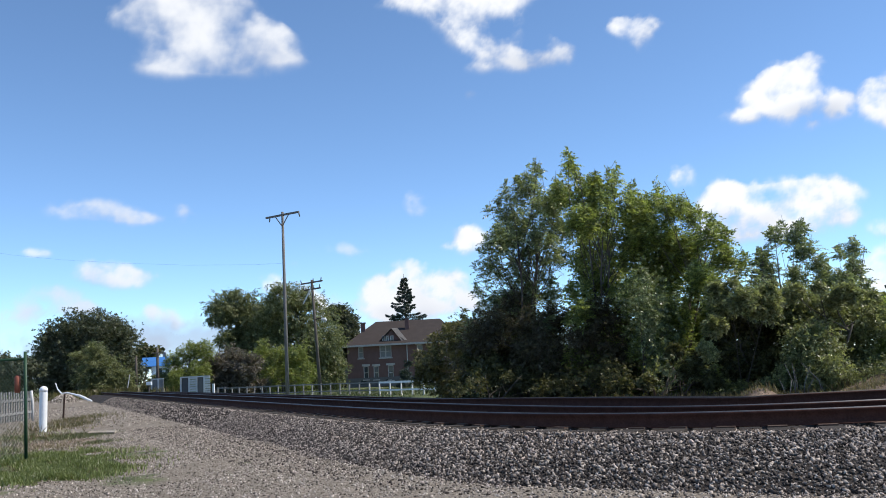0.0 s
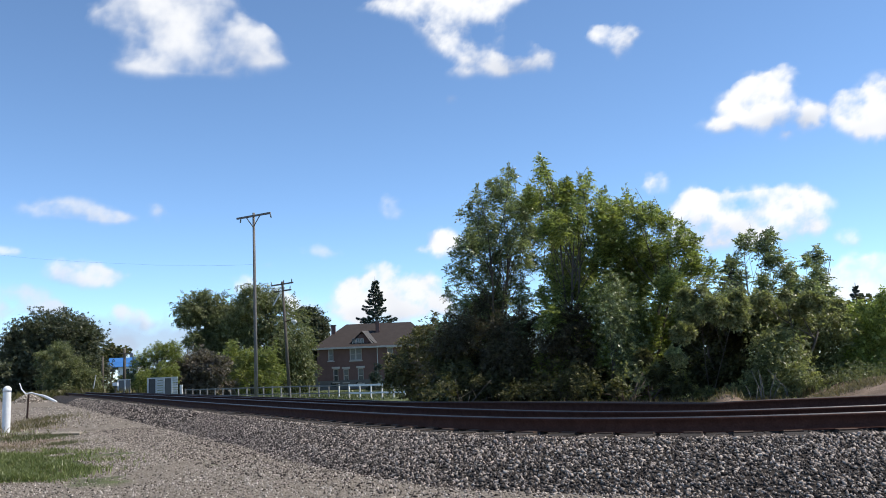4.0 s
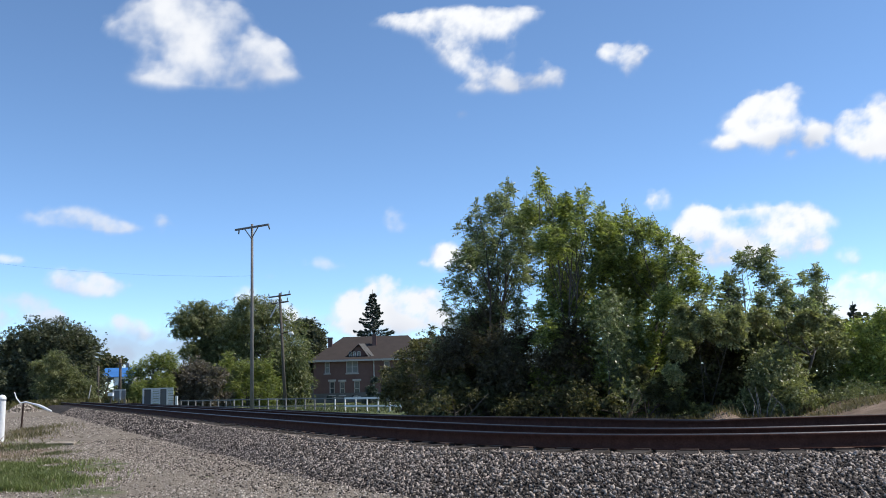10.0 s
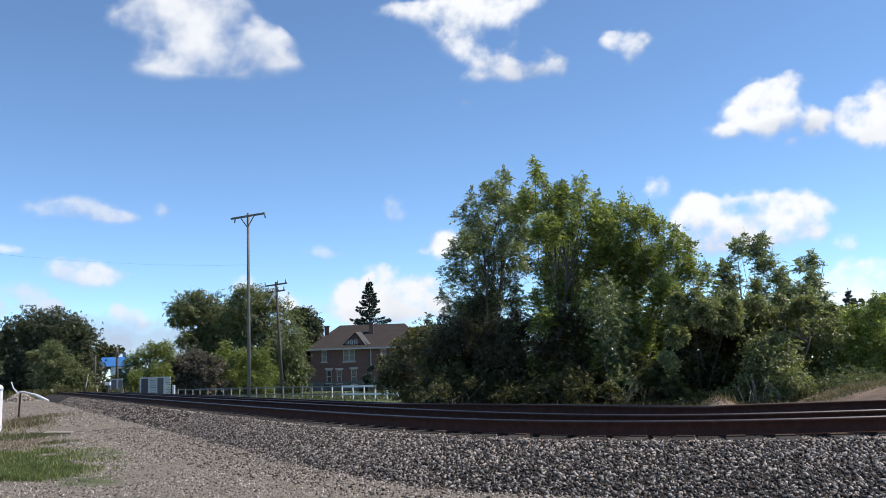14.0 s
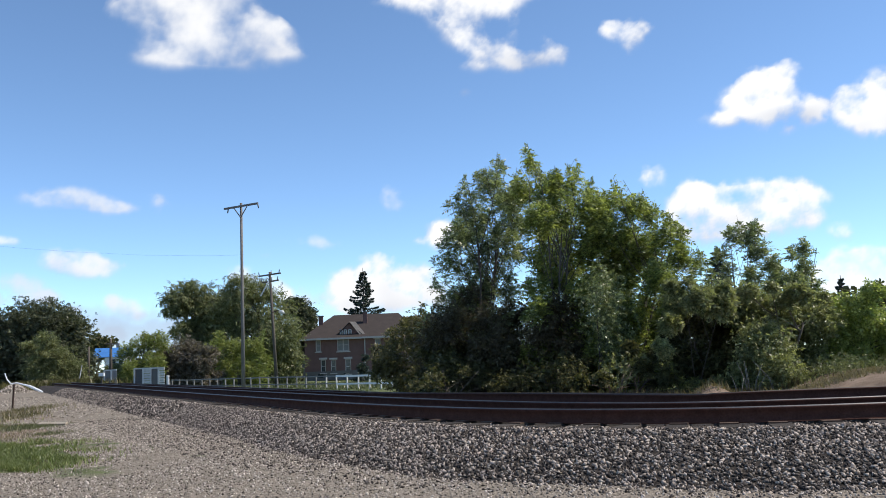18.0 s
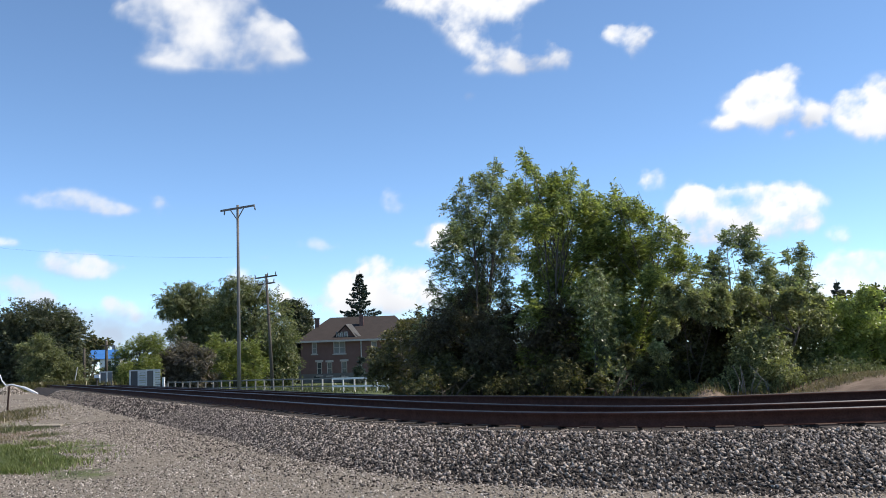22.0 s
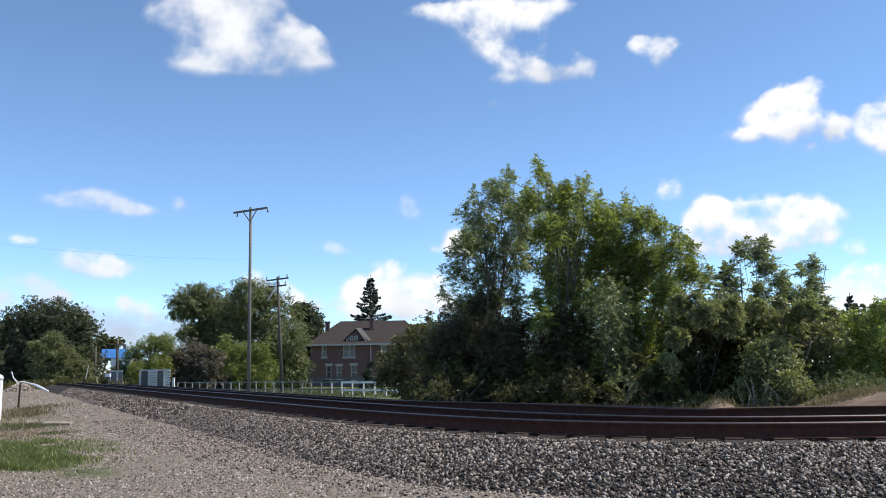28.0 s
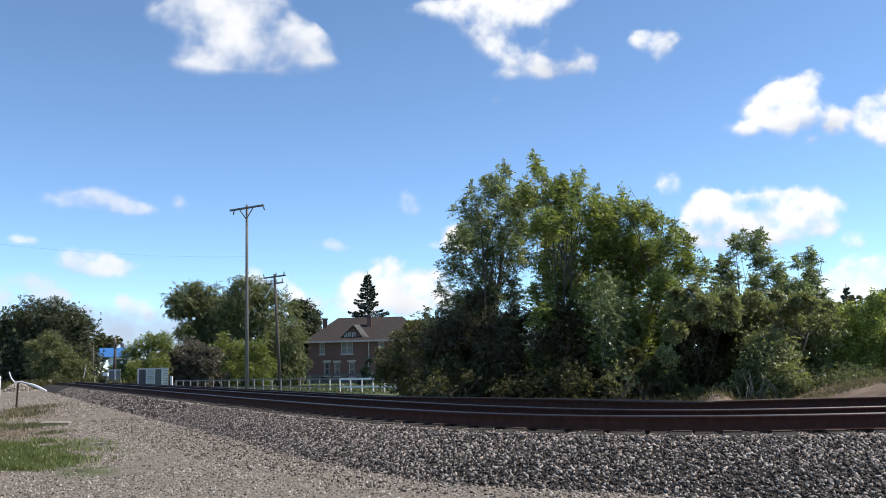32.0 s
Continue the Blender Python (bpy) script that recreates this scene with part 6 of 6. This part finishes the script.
# weeds in the darkened leaf colour, so the tree foot looks shaded
blades("trackside_weeds", [(0.74, 23.5, 1.4, 0.8), (2.34, 22.4, 1.6, 0.8), (3.9, 21.6, 1.5, 0.7), (5.39, 21, 1.5, 0.7), (6.32, 19.2, 1.7, 0.9), (5.12, 19.6, 1.5, 0.9), (7.4, 19.2, 1.0, 0.7)], 3500, 0.2, M["shadedleaf"], "weeds along the foot of the trees, coloured dark for shade", "weeds", 71, spread=0.8, width=0.02, bare=0.5)
blades("weed_clump", [(3.04, 20.6, 0.3, 0.2)], 90, 0.34, M["dryblade"], "pale spiky weed clump at the trackside", "weeds", 66, spread=0.35, width=0.018)
blades("lawn", [(-7.15, 72, 9, 9), (-4.9, 85, 9, 10)], 14000, 0.18, M["lawnblade"], "dull green lawn before the brick house", "lawn", 67, width=0.04)
blades("track_weeds", [(-31.34, 84, 4.5, 3.5), (-34.8, 90, 3, 4)], 4000, 0.7, M["drybush"], "tall pale weeds beside the far track", "weeds", 68, width=0.05)

def single_stones():
    """The stones nearest to the path, each one a piece of the bed."""
    bed = bpy.data.objects["ballast_bed"]
    g = np.random.default_rng(77)
    shapes = [stone_mesh("stone", np.zeros((1, 3)), 0.046, M["singlestone"], 0.9, g) for _ in range(8)]
    d, o = DM + 2.5 + 7.0 * g.random(300), -2.05 + 1.35 * g.random(300)
    for k in range(300):
        p, _ = along([d[k]], o[k], 0.0)
        z = float(np.interp(o[k], bo, bz)) + 0.02
        part("stone", shapes[k % 8], None, bed, m=pose(p[0][0], p[0][1], z, *(g.random(3) * 360)))


single_stones()

# ---- clouds ----
WIND = (0.0056, 0.0024)


def cloud_material():
    m = bpy.data.materials.new("cloud")
    m.use_nodes = True
    n, l = m.node_tree.nodes, m.node_tree.links
    n.clear()
    out, em, tr, mix = n.new("ShaderNodeOutputMaterial"), n.new("ShaderNodeEmission"), n.new("ShaderNodeBsdfTransparent"), n.new("ShaderNodeMixShader")
    den, shade = n.new("ShaderNodeAttribute"), n.new("ShaderNodeAttribute")
    den.attribute_name, shade.attribute_name = "cover", "shade"
    col = n.new("ShaderNodeMix")
    col.data_type = "RGBA"
    col.inputs[6].default_value, col.inputs[7].default_value = (0.43, 0.49, 0.63, 1), (1.0, 1.0, 1.0, 1)
    l.new(shade.outputs["Fac"], col.inputs[0])
    l.new(col.outputs[2], em.inputs[0])
    em.inputs[1].default_value = 0.70
    l.new(den.outputs["Fac"], mix.inputs[0])
    l.new(tr.outputs[0], mix.inputs[1]), l.new(em.outputs[0], mix.inputs[2])
    l.new(mix.outputs[0], out.inputs[0])
    return m


M["cloud"] = cloud_material()
CLOUDS = []


def cloud(centre, lumps, rough, label, seed, soft=1.0, peak=1.0, tone=1.0):
    """A bank of cloud: lumps (right, up, half width, half height, weight) round the centre, in metres."""
    c = Vector(centre)
    away = Vector((c.x, c.y, 0)).normalized()
    right = Vector((away.y, -away.x, 0))
    b = np.array(lumps, float)
    lo, hi = (b[:, 0] - 2.3 * b[:, 2]).min(), (b[:, 0] + 2.3 * b[:, 2]).max()
    dn, up = (b[:, 1] - 2.3 * b[:, 3]).min(), (b[:, 1] + 2.3 * b[:, 3]).max()
    dist = math.hypot(c.x, c.y)
    st = dist / 1600 * 2.8
    us, vs = np.arange(lo, hi + st, st), np.arange(dn, up + st, st)
    U, V = np.meshgrid(us, vs)
    u, v = U.ravel(), V.ravel()
    f = np.zeros_like(u)
    for x, y, rx, ry, w in lumps:
        f += w * np.exp(-(((u - x) / rx) ** 2 + ((v - y) / ry) ** 2))
    size = dist / 1600
    q = np.array([(noise.fractal(Vector((a1 / (rough * size), b1 / (rough * size), seed * 7.3)), 0.85, 2.1, 5), noise.noise(Vector((a1 / (rough * 1.3 * size), b1 / (rough * 0.9 * size), seed * 3.1)))) for a1, b1 in zip(u, v)])
    d = np.minimum(f, 1.1) + 0.75 * q[:, 0] * np.minimum(1, f * 2.0) - 0.22
    alpha = np.clip(d / soft, 0, 1)
    alpha = peak * alpha * alpha * (3 - 2 * alpha)
    edge = np.minimum(1, f * 6)
    alpha *= edge
    sh = np.clip(0.56 + 0.5 * q[:, 1] + 0.55 * np.clip(d, -0.5, 0.9) + 0.22 * v / max(1, np.abs(b[:, 3]).max()), 0, 1)
    sh *= tone
    P = np.array(right)[None] * u[:, None] + np.array((0, 0, 1.0))[None] * v[:, None] - np.array(away)[None] * (np.sqrt(np.clip(d, 0, 1)) * b[:, 3].max() * 0.5)[:, None]
    nx, ny = len(us), len(vs)
    i = (np.arange(ny - 1)[:, None] * nx + np.arange(nx - 1)[None, :]).ravel()
    fc = np.stack([i, i + 1, i + 1 + nx, i + nx], -1)
    keep = (alpha[fc] > 0.004).any(1)
    fc = fc[keep]
    used, inv = np.unique(fc.ravel(), return_inverse=True)
    me = array_mesh("cloud", P[used], inv.reshape(-1, 4), M["cloud"])
    for key, val in (("cover", alpha[used]), ("shade", sh[used])):
        at = me.attributes.new(key, "FLOAT", "POINT")
        at.data.foreach_set("value", np.ascontiguousarray(val, np.float32))
    me.polygons.foreach_set("use_smooth", [True] * len(me.polygons))
    ob = tagged(new("cloud", me), label, "cloud", "clouds in the sky", "backdrop")
    ob.matrix_basis = Matrix.Translation(c)
    hgt = c.z - EYE[2]
    CLOUDS.append((ob, c, Vector((WIND[0] * hgt, WIND[1] * hgt, 0))))


cloud((-236.3, 1103.59, 421.2), [(-17.0, 13.8, 56.8, 36.9, 1.00), (-57.6, 27.7, 41.2, 28.4, 0.95), (-99.6, 16.5, 28.4, 17.0, 0.95), (-13.3, 54.8, 56.8, 29.8, 1.00), (20.7, -0.4, 59.6, 35.5, 1.00), (58.9, -14.9, 44.0, 22.7, 1.00), (87.0, -27.7, 28.4, 10.6, 0.80), (-14.0, -33.0, 56.8, 17.0, 0.90), (42.1, 33.6, 28.4, 35.5, 0.95), (-47.8, -44.6, 34.1, 8.5, 0.60), (115.6, -30.2, 17.0, 5.7, 0.40), (-132.1, -8.3, 17.0, 12.8, 0.35), (89.9, 7.6, 17.0, 11.4, 0.50), (20.2, -44.7, 56.8, 8.5, 0.70)], 90, "large bright white cumulus cloud with a flat base", 31, 1.5, 0.97, 0.93)
cloud((107.58, 1128.76, 421.2), [(-97.87, 49.31, 29.64, 11.57, 0.9), (-57.13, 45.11, 39.03, 15.18, 1), (2.05, 44.35, 52.77, 17.35, 1), (64.73, 46.41, 42.65, 11.57, 0.8), (-26.89, 24.68, 31.81, 17.35, 1), (-13.03, 4.64, 28.19, 20.96, 1), (0.62, -18.32, 24.58, 15.9, 1), (26.31, -32.05, 26.75, 15.18, 1), (52.72, -43.49, 24.58, 12.29, 1), (74.34, -47.07, 19.52, 10.84, 0.9), (100.41, -35.08, 15.9, 17.35, 0.95), (90.66, -14.81, 14.46, 12.29, 0.5), (47.7, 0.81, 10.84, 15.9, 0.5), (30.39, 21.01, 26.75, 12.29, 0.6), (-10.93, -46.44, 24.58, 10.84, 0.4), (-19.77, -80.58, 12.29, 8.67, 0.4)], 52, "white cloud with a curling hook-shaped arm", 2, 1.3, 1.0, 1.0)
cloud((306.54, 1147.49, 421.2), [(0.4, 6.2, 31.8, 14.39, 1), (-19.25, 11.78, 15.14, 9.09, 0.8), (4.21, -14.54, 16.66, 15.14, 0.9), (20.52, -0.97, 15.14, 11.36, 0.8)], 45, "small torn white cloud", 3, 1.3, 1.0, 1.0)
cloud((638.74, 1491.53, 421.2), [(-0.32, 30.17, 44.48, 32.07, 1), (28.27, 43.88, 26.89, 19.65, 0.9), (-32.16, 2.61, 42.41, 32.07, 1), (5.14, -15.73, 32.07, 30, 1), (-73.51, -21.95, 39.31, 14.48, 0.8), (72.5, -28.13, 28.96, 25.86, 1), (25.35, -57.19, 19.65, 11.38, 0.7), (103.11, -49.92, 16.55, 10.34, 0.5)], 44, "bright white heaped cloud", 4, 1.1, 1.0, 1.0)
cloud((857.41, 1567.86, 421.2), [(-13.34, 7.48, 38.73, 31.9, 1), (21.56, 33.28, 38.73, 34.18, 1), (20.89, -24.36, 41.01, 29.62, 1), (-46.92, 2.33, 25.06, 22.78, 0.8), (59.12, -4.48, 45.57, 45.57, 1), (-38.96, 38.45, 15.95, 11.39, 0.5)], 44, "white heaped cloud with torn lower edge", 5, 1.1, 1.0, 1.0)
cloud((-792.23, 2230.2, 421.2), [(-64.11, 8.12, 63.37, 24.14, 1), (-6.51, 5.48, 66.39, 27.16, 1), (52.26, -7.19, 66.39, 21.12, 1), (92.03, -14.81, 39.23, 15.09, 0.8)], 55, "flat pale grey-white cloud", 6, 1.5, 0.85, 0.75)
cloud((-602.54, 2284.19, 421.2), [(0, 0, 33.13, 27.11, 0.95)], 30, "tiny pale cloud wisp", 7, 1.7, 0.6, 0.7)
cloud((-1250.35, 3525.17, 421.2), [(-60.71, 26.21, 62, 47.69, 1), (0.03, -4.39, 109.69, 42.92, 1), (50.96, 4.43, 33.38, 33.38, 0.8), (102.58, -13.3, 62, 33.38, 0.9), (171.42, 4.51, 38.15, 23.84, 0.5)], 45, "low white heaped cloud", 8, 1.4, 0.9, 0.85)
cloud((-17.71, 2323.8, 421.2), [(-9.67, 18.27, 44.44, 20.74, 0.9), (11.17, -16.8, 38.52, 17.78, 0.9)], 35, "small pale cloud wisp", 9, 1.7, 0.6, 0.8)
cloud((-306.16, 3115.3, 421.2), [(-23.11, 4.48, 67.85, 23.95, 0.95), (42.36, -12.85, 55.88, 19.96, 0.9), (-164.12, -41.13, 31.93, 19.96, 0.6)], 40, "thin flat pale cloud", 10, 1.7, 0.65, 0.8)
cloud((-92.39, 3758.86, 336.41), [(-6.9, 76.01, 71.91, 52.73, 1), (43.08, 22.11, 98.28, 62.32, 1), (-93.14, 22.22, 71.91, 45.54, 0.9), (-155.65, -36.77, 88.69, 62.32, 0.8), (102.72, -22.6, 115.06, 57.53, 0.9), (203.59, 21.17, 45.54, 35.96, 0.9), (20.68, -83.22, 220.52, 67.12, 0.9), (-190.16, -105.79, 115.06, 57.53, 0.6), (232.63, -79.3, 103.07, 67.12, 0.7)], 46, "tall white cumulus cloud behind the house", 11, 1.05, 1.0, 0.92)
cloud((129.64, 2989.39, 421.2), [(0.79, 19.06, 41.97, 38.15, 0.8), (-29.45, -27.35, 41.97, 30.52, 0.6), (47.16, -1.99, 57.23, 45.78, 0.9), (-76.71, -29.17, 26.71, 13.35, 0.4)], 40, "white cloud edge beside the trees", 12, 1.1, 1.0, 1.0)
cloud((998.61, 2662.82, 421.2), [(-95.07, 52.7, 65.27, 47.14, 0.9), (-124.47, -6.02, 65.27, 61.64, 1), (-62.63, -2.92, 65.27, 61.64, 1), (131.08, 30.58, 83.4, 43.51, 1), (73.89, 13.78, 61.64, 36.26, 1), (198.86, -4.89, 58.02, 47.14, 1), (156.82, -40.02, 90.65, 43.51, 0.8), (62.25, -31.54, 72.52, 47.14, 0.7), (-234.77, 120.1, 50.76, 32.63, 1), (-119.96, -58.94, 83.4, 39.89, 0.8), (21.8, 29.13, 43.51, 29.01, 0.75), (-9.16, -13.02, 54.39, 47.14, 0.9), (234.03, -46.94, 36.26, 25.38, 0.8), (19.7, 1.6, 81.9, 64.1, 1.00), (-28.0, -46.0, 106.8, 49.8, 0.90), (119.5, -14.5, 89.0, 64.1, 1.00)], 46, "bright white cloud bank behind the young trees", 13, 1.05, 1.0, 1.0)
cloud((1621.69, 3258.79, 412.08), [(0.74, 8.39, 41.77, 37.13, 0.7), (23.22, -19.1, 27.85, 23.2, 0.6)], 35, "pale small cloud above the shrubs", 14, 1.25, 0.8, 1.0)
cloud((1639.55, 3204.98, 262.85), [(41.53, 48.03, 82.62, 41.31, 0.9), (-18.6, 1.48, 126.22, 64.26, 1), (79.85, -36.88, 114.75, 78.03, 1), (-117.44, -42.87, 105.57, 59.67, 0.9), (-73.15, 26.62, 59.67, 36.72, 0.7), (181.23, -14.38, 137.7, 91.8, 1)], 55, "low white cloud bank above the shrubs", 15, 1.15, 1.0, 1.0)
cloud((-1012.09, 3413.1, 224.58), [(-35.81, 21.8, 54.47, 27.23, 1), (19.97, -15.2, 72.62, 31.77, 1), (-63.56, 49.64, 31.77, 20.43, 0.8), (84.56, 55.53, 22.7, 18.16, 0.6)], 40, "low pale cloud over the far trees", 16, 1.4, 0.85, 0.75)
cloud((-1324.09, 3261.47, 278.86), [(-37.12, 48.49, 67.32, 33.66, 0.9), (58.95, 3.48, 31.42, 20.2, 1), (18.47, -10.26, 89.76, 35.9, 0.7), (-90.27, -9.06, 80.78, 49.37, 0.8), (134.44, -54.39, 40.39, 40.39, 0.8), (-144.79, 60.77, 67.32, 26.93, 0.6), (-213.18, -17.47, 134.64, 67.32, 0.6)], 55, "hazy low cloud on the horizon", 17, 1.3, 0.8, 0.6)
cloud((-1053.85, 3316.59, 129.36), [(-0.06, 20.32, 53.24, 39.93, 0.8), (-38.13, -8.94, 62.12, 35.5, 0.6), (67.54, -2.07, 75.43, 35.5, 0.6)], 40, "faint low cloud between the trees", 18, 1.0, 0.5, 0.3)
cloud((-588.41, 3389.3, 322.65), [(-30.65, 17.61, 52.63, 35.09, 0.9), (41.18, -11.53, 74.56, 39.47, 0.8), (123.87, -45.39, 87.72, 48.25, 0.8), (185.91, -89.58, 87.72, 52.63, 0.7)], 45, "white low cloud behind the willow trees", 19, 1.25, 1.0, 1.0)
cloud((-664.33, 3334.47, 48.67), [(-755.63, 60, 433.5, 120, 1.0), (-196.77, 56, 520.2, 125, 0.95), (500, 40, 520, 100, 0.72), (1450, 0, 620, 84, 0.5), (2604.33, 0, 640, 86.7, 0.45)], 120, "wide pale haze bank on the horizon", 20, 0.95, 0.72, 0.04)
cloud((-1237.6, 2829.86, 421.2), [(-23.65, 3.06, 51.19, 17.72, 0.7), (23.82, -3.08, 31.5, 13.78, 0.5)], 35, "pale cloud wisp at the edge of the sky", 21, 1.25, 0.7, 1.0)


# ---- what moves ----
def motions():
    for ob, c, vel in CLOUDS:
        walk(ob, [(float(t), Matrix.Translation(c + vel * (t - 19.0))) for t in range(0, 33, 2)])
    for ob, amount, phase in SWAY:
        rows = []
        for k in range(33):
            gust = 0.65 + 0.35 * math.sin(0.31 * k + 1.1)
            a = amount * gust * (0.42 * math.sin(1.9 * k + phase) + 0.22 * math.sin(0.83 * k + 2.1 * phase))
            b = amount * gust * 0.25 * math.sin(1.37 * k + 1.3 * phase)
            rows.append((float(k), Matrix.Rotation(radians(a), 4, "Y") @ Matrix.Rotation(radians(b), 4, "X")))
        walk(ob, rows)


motions()
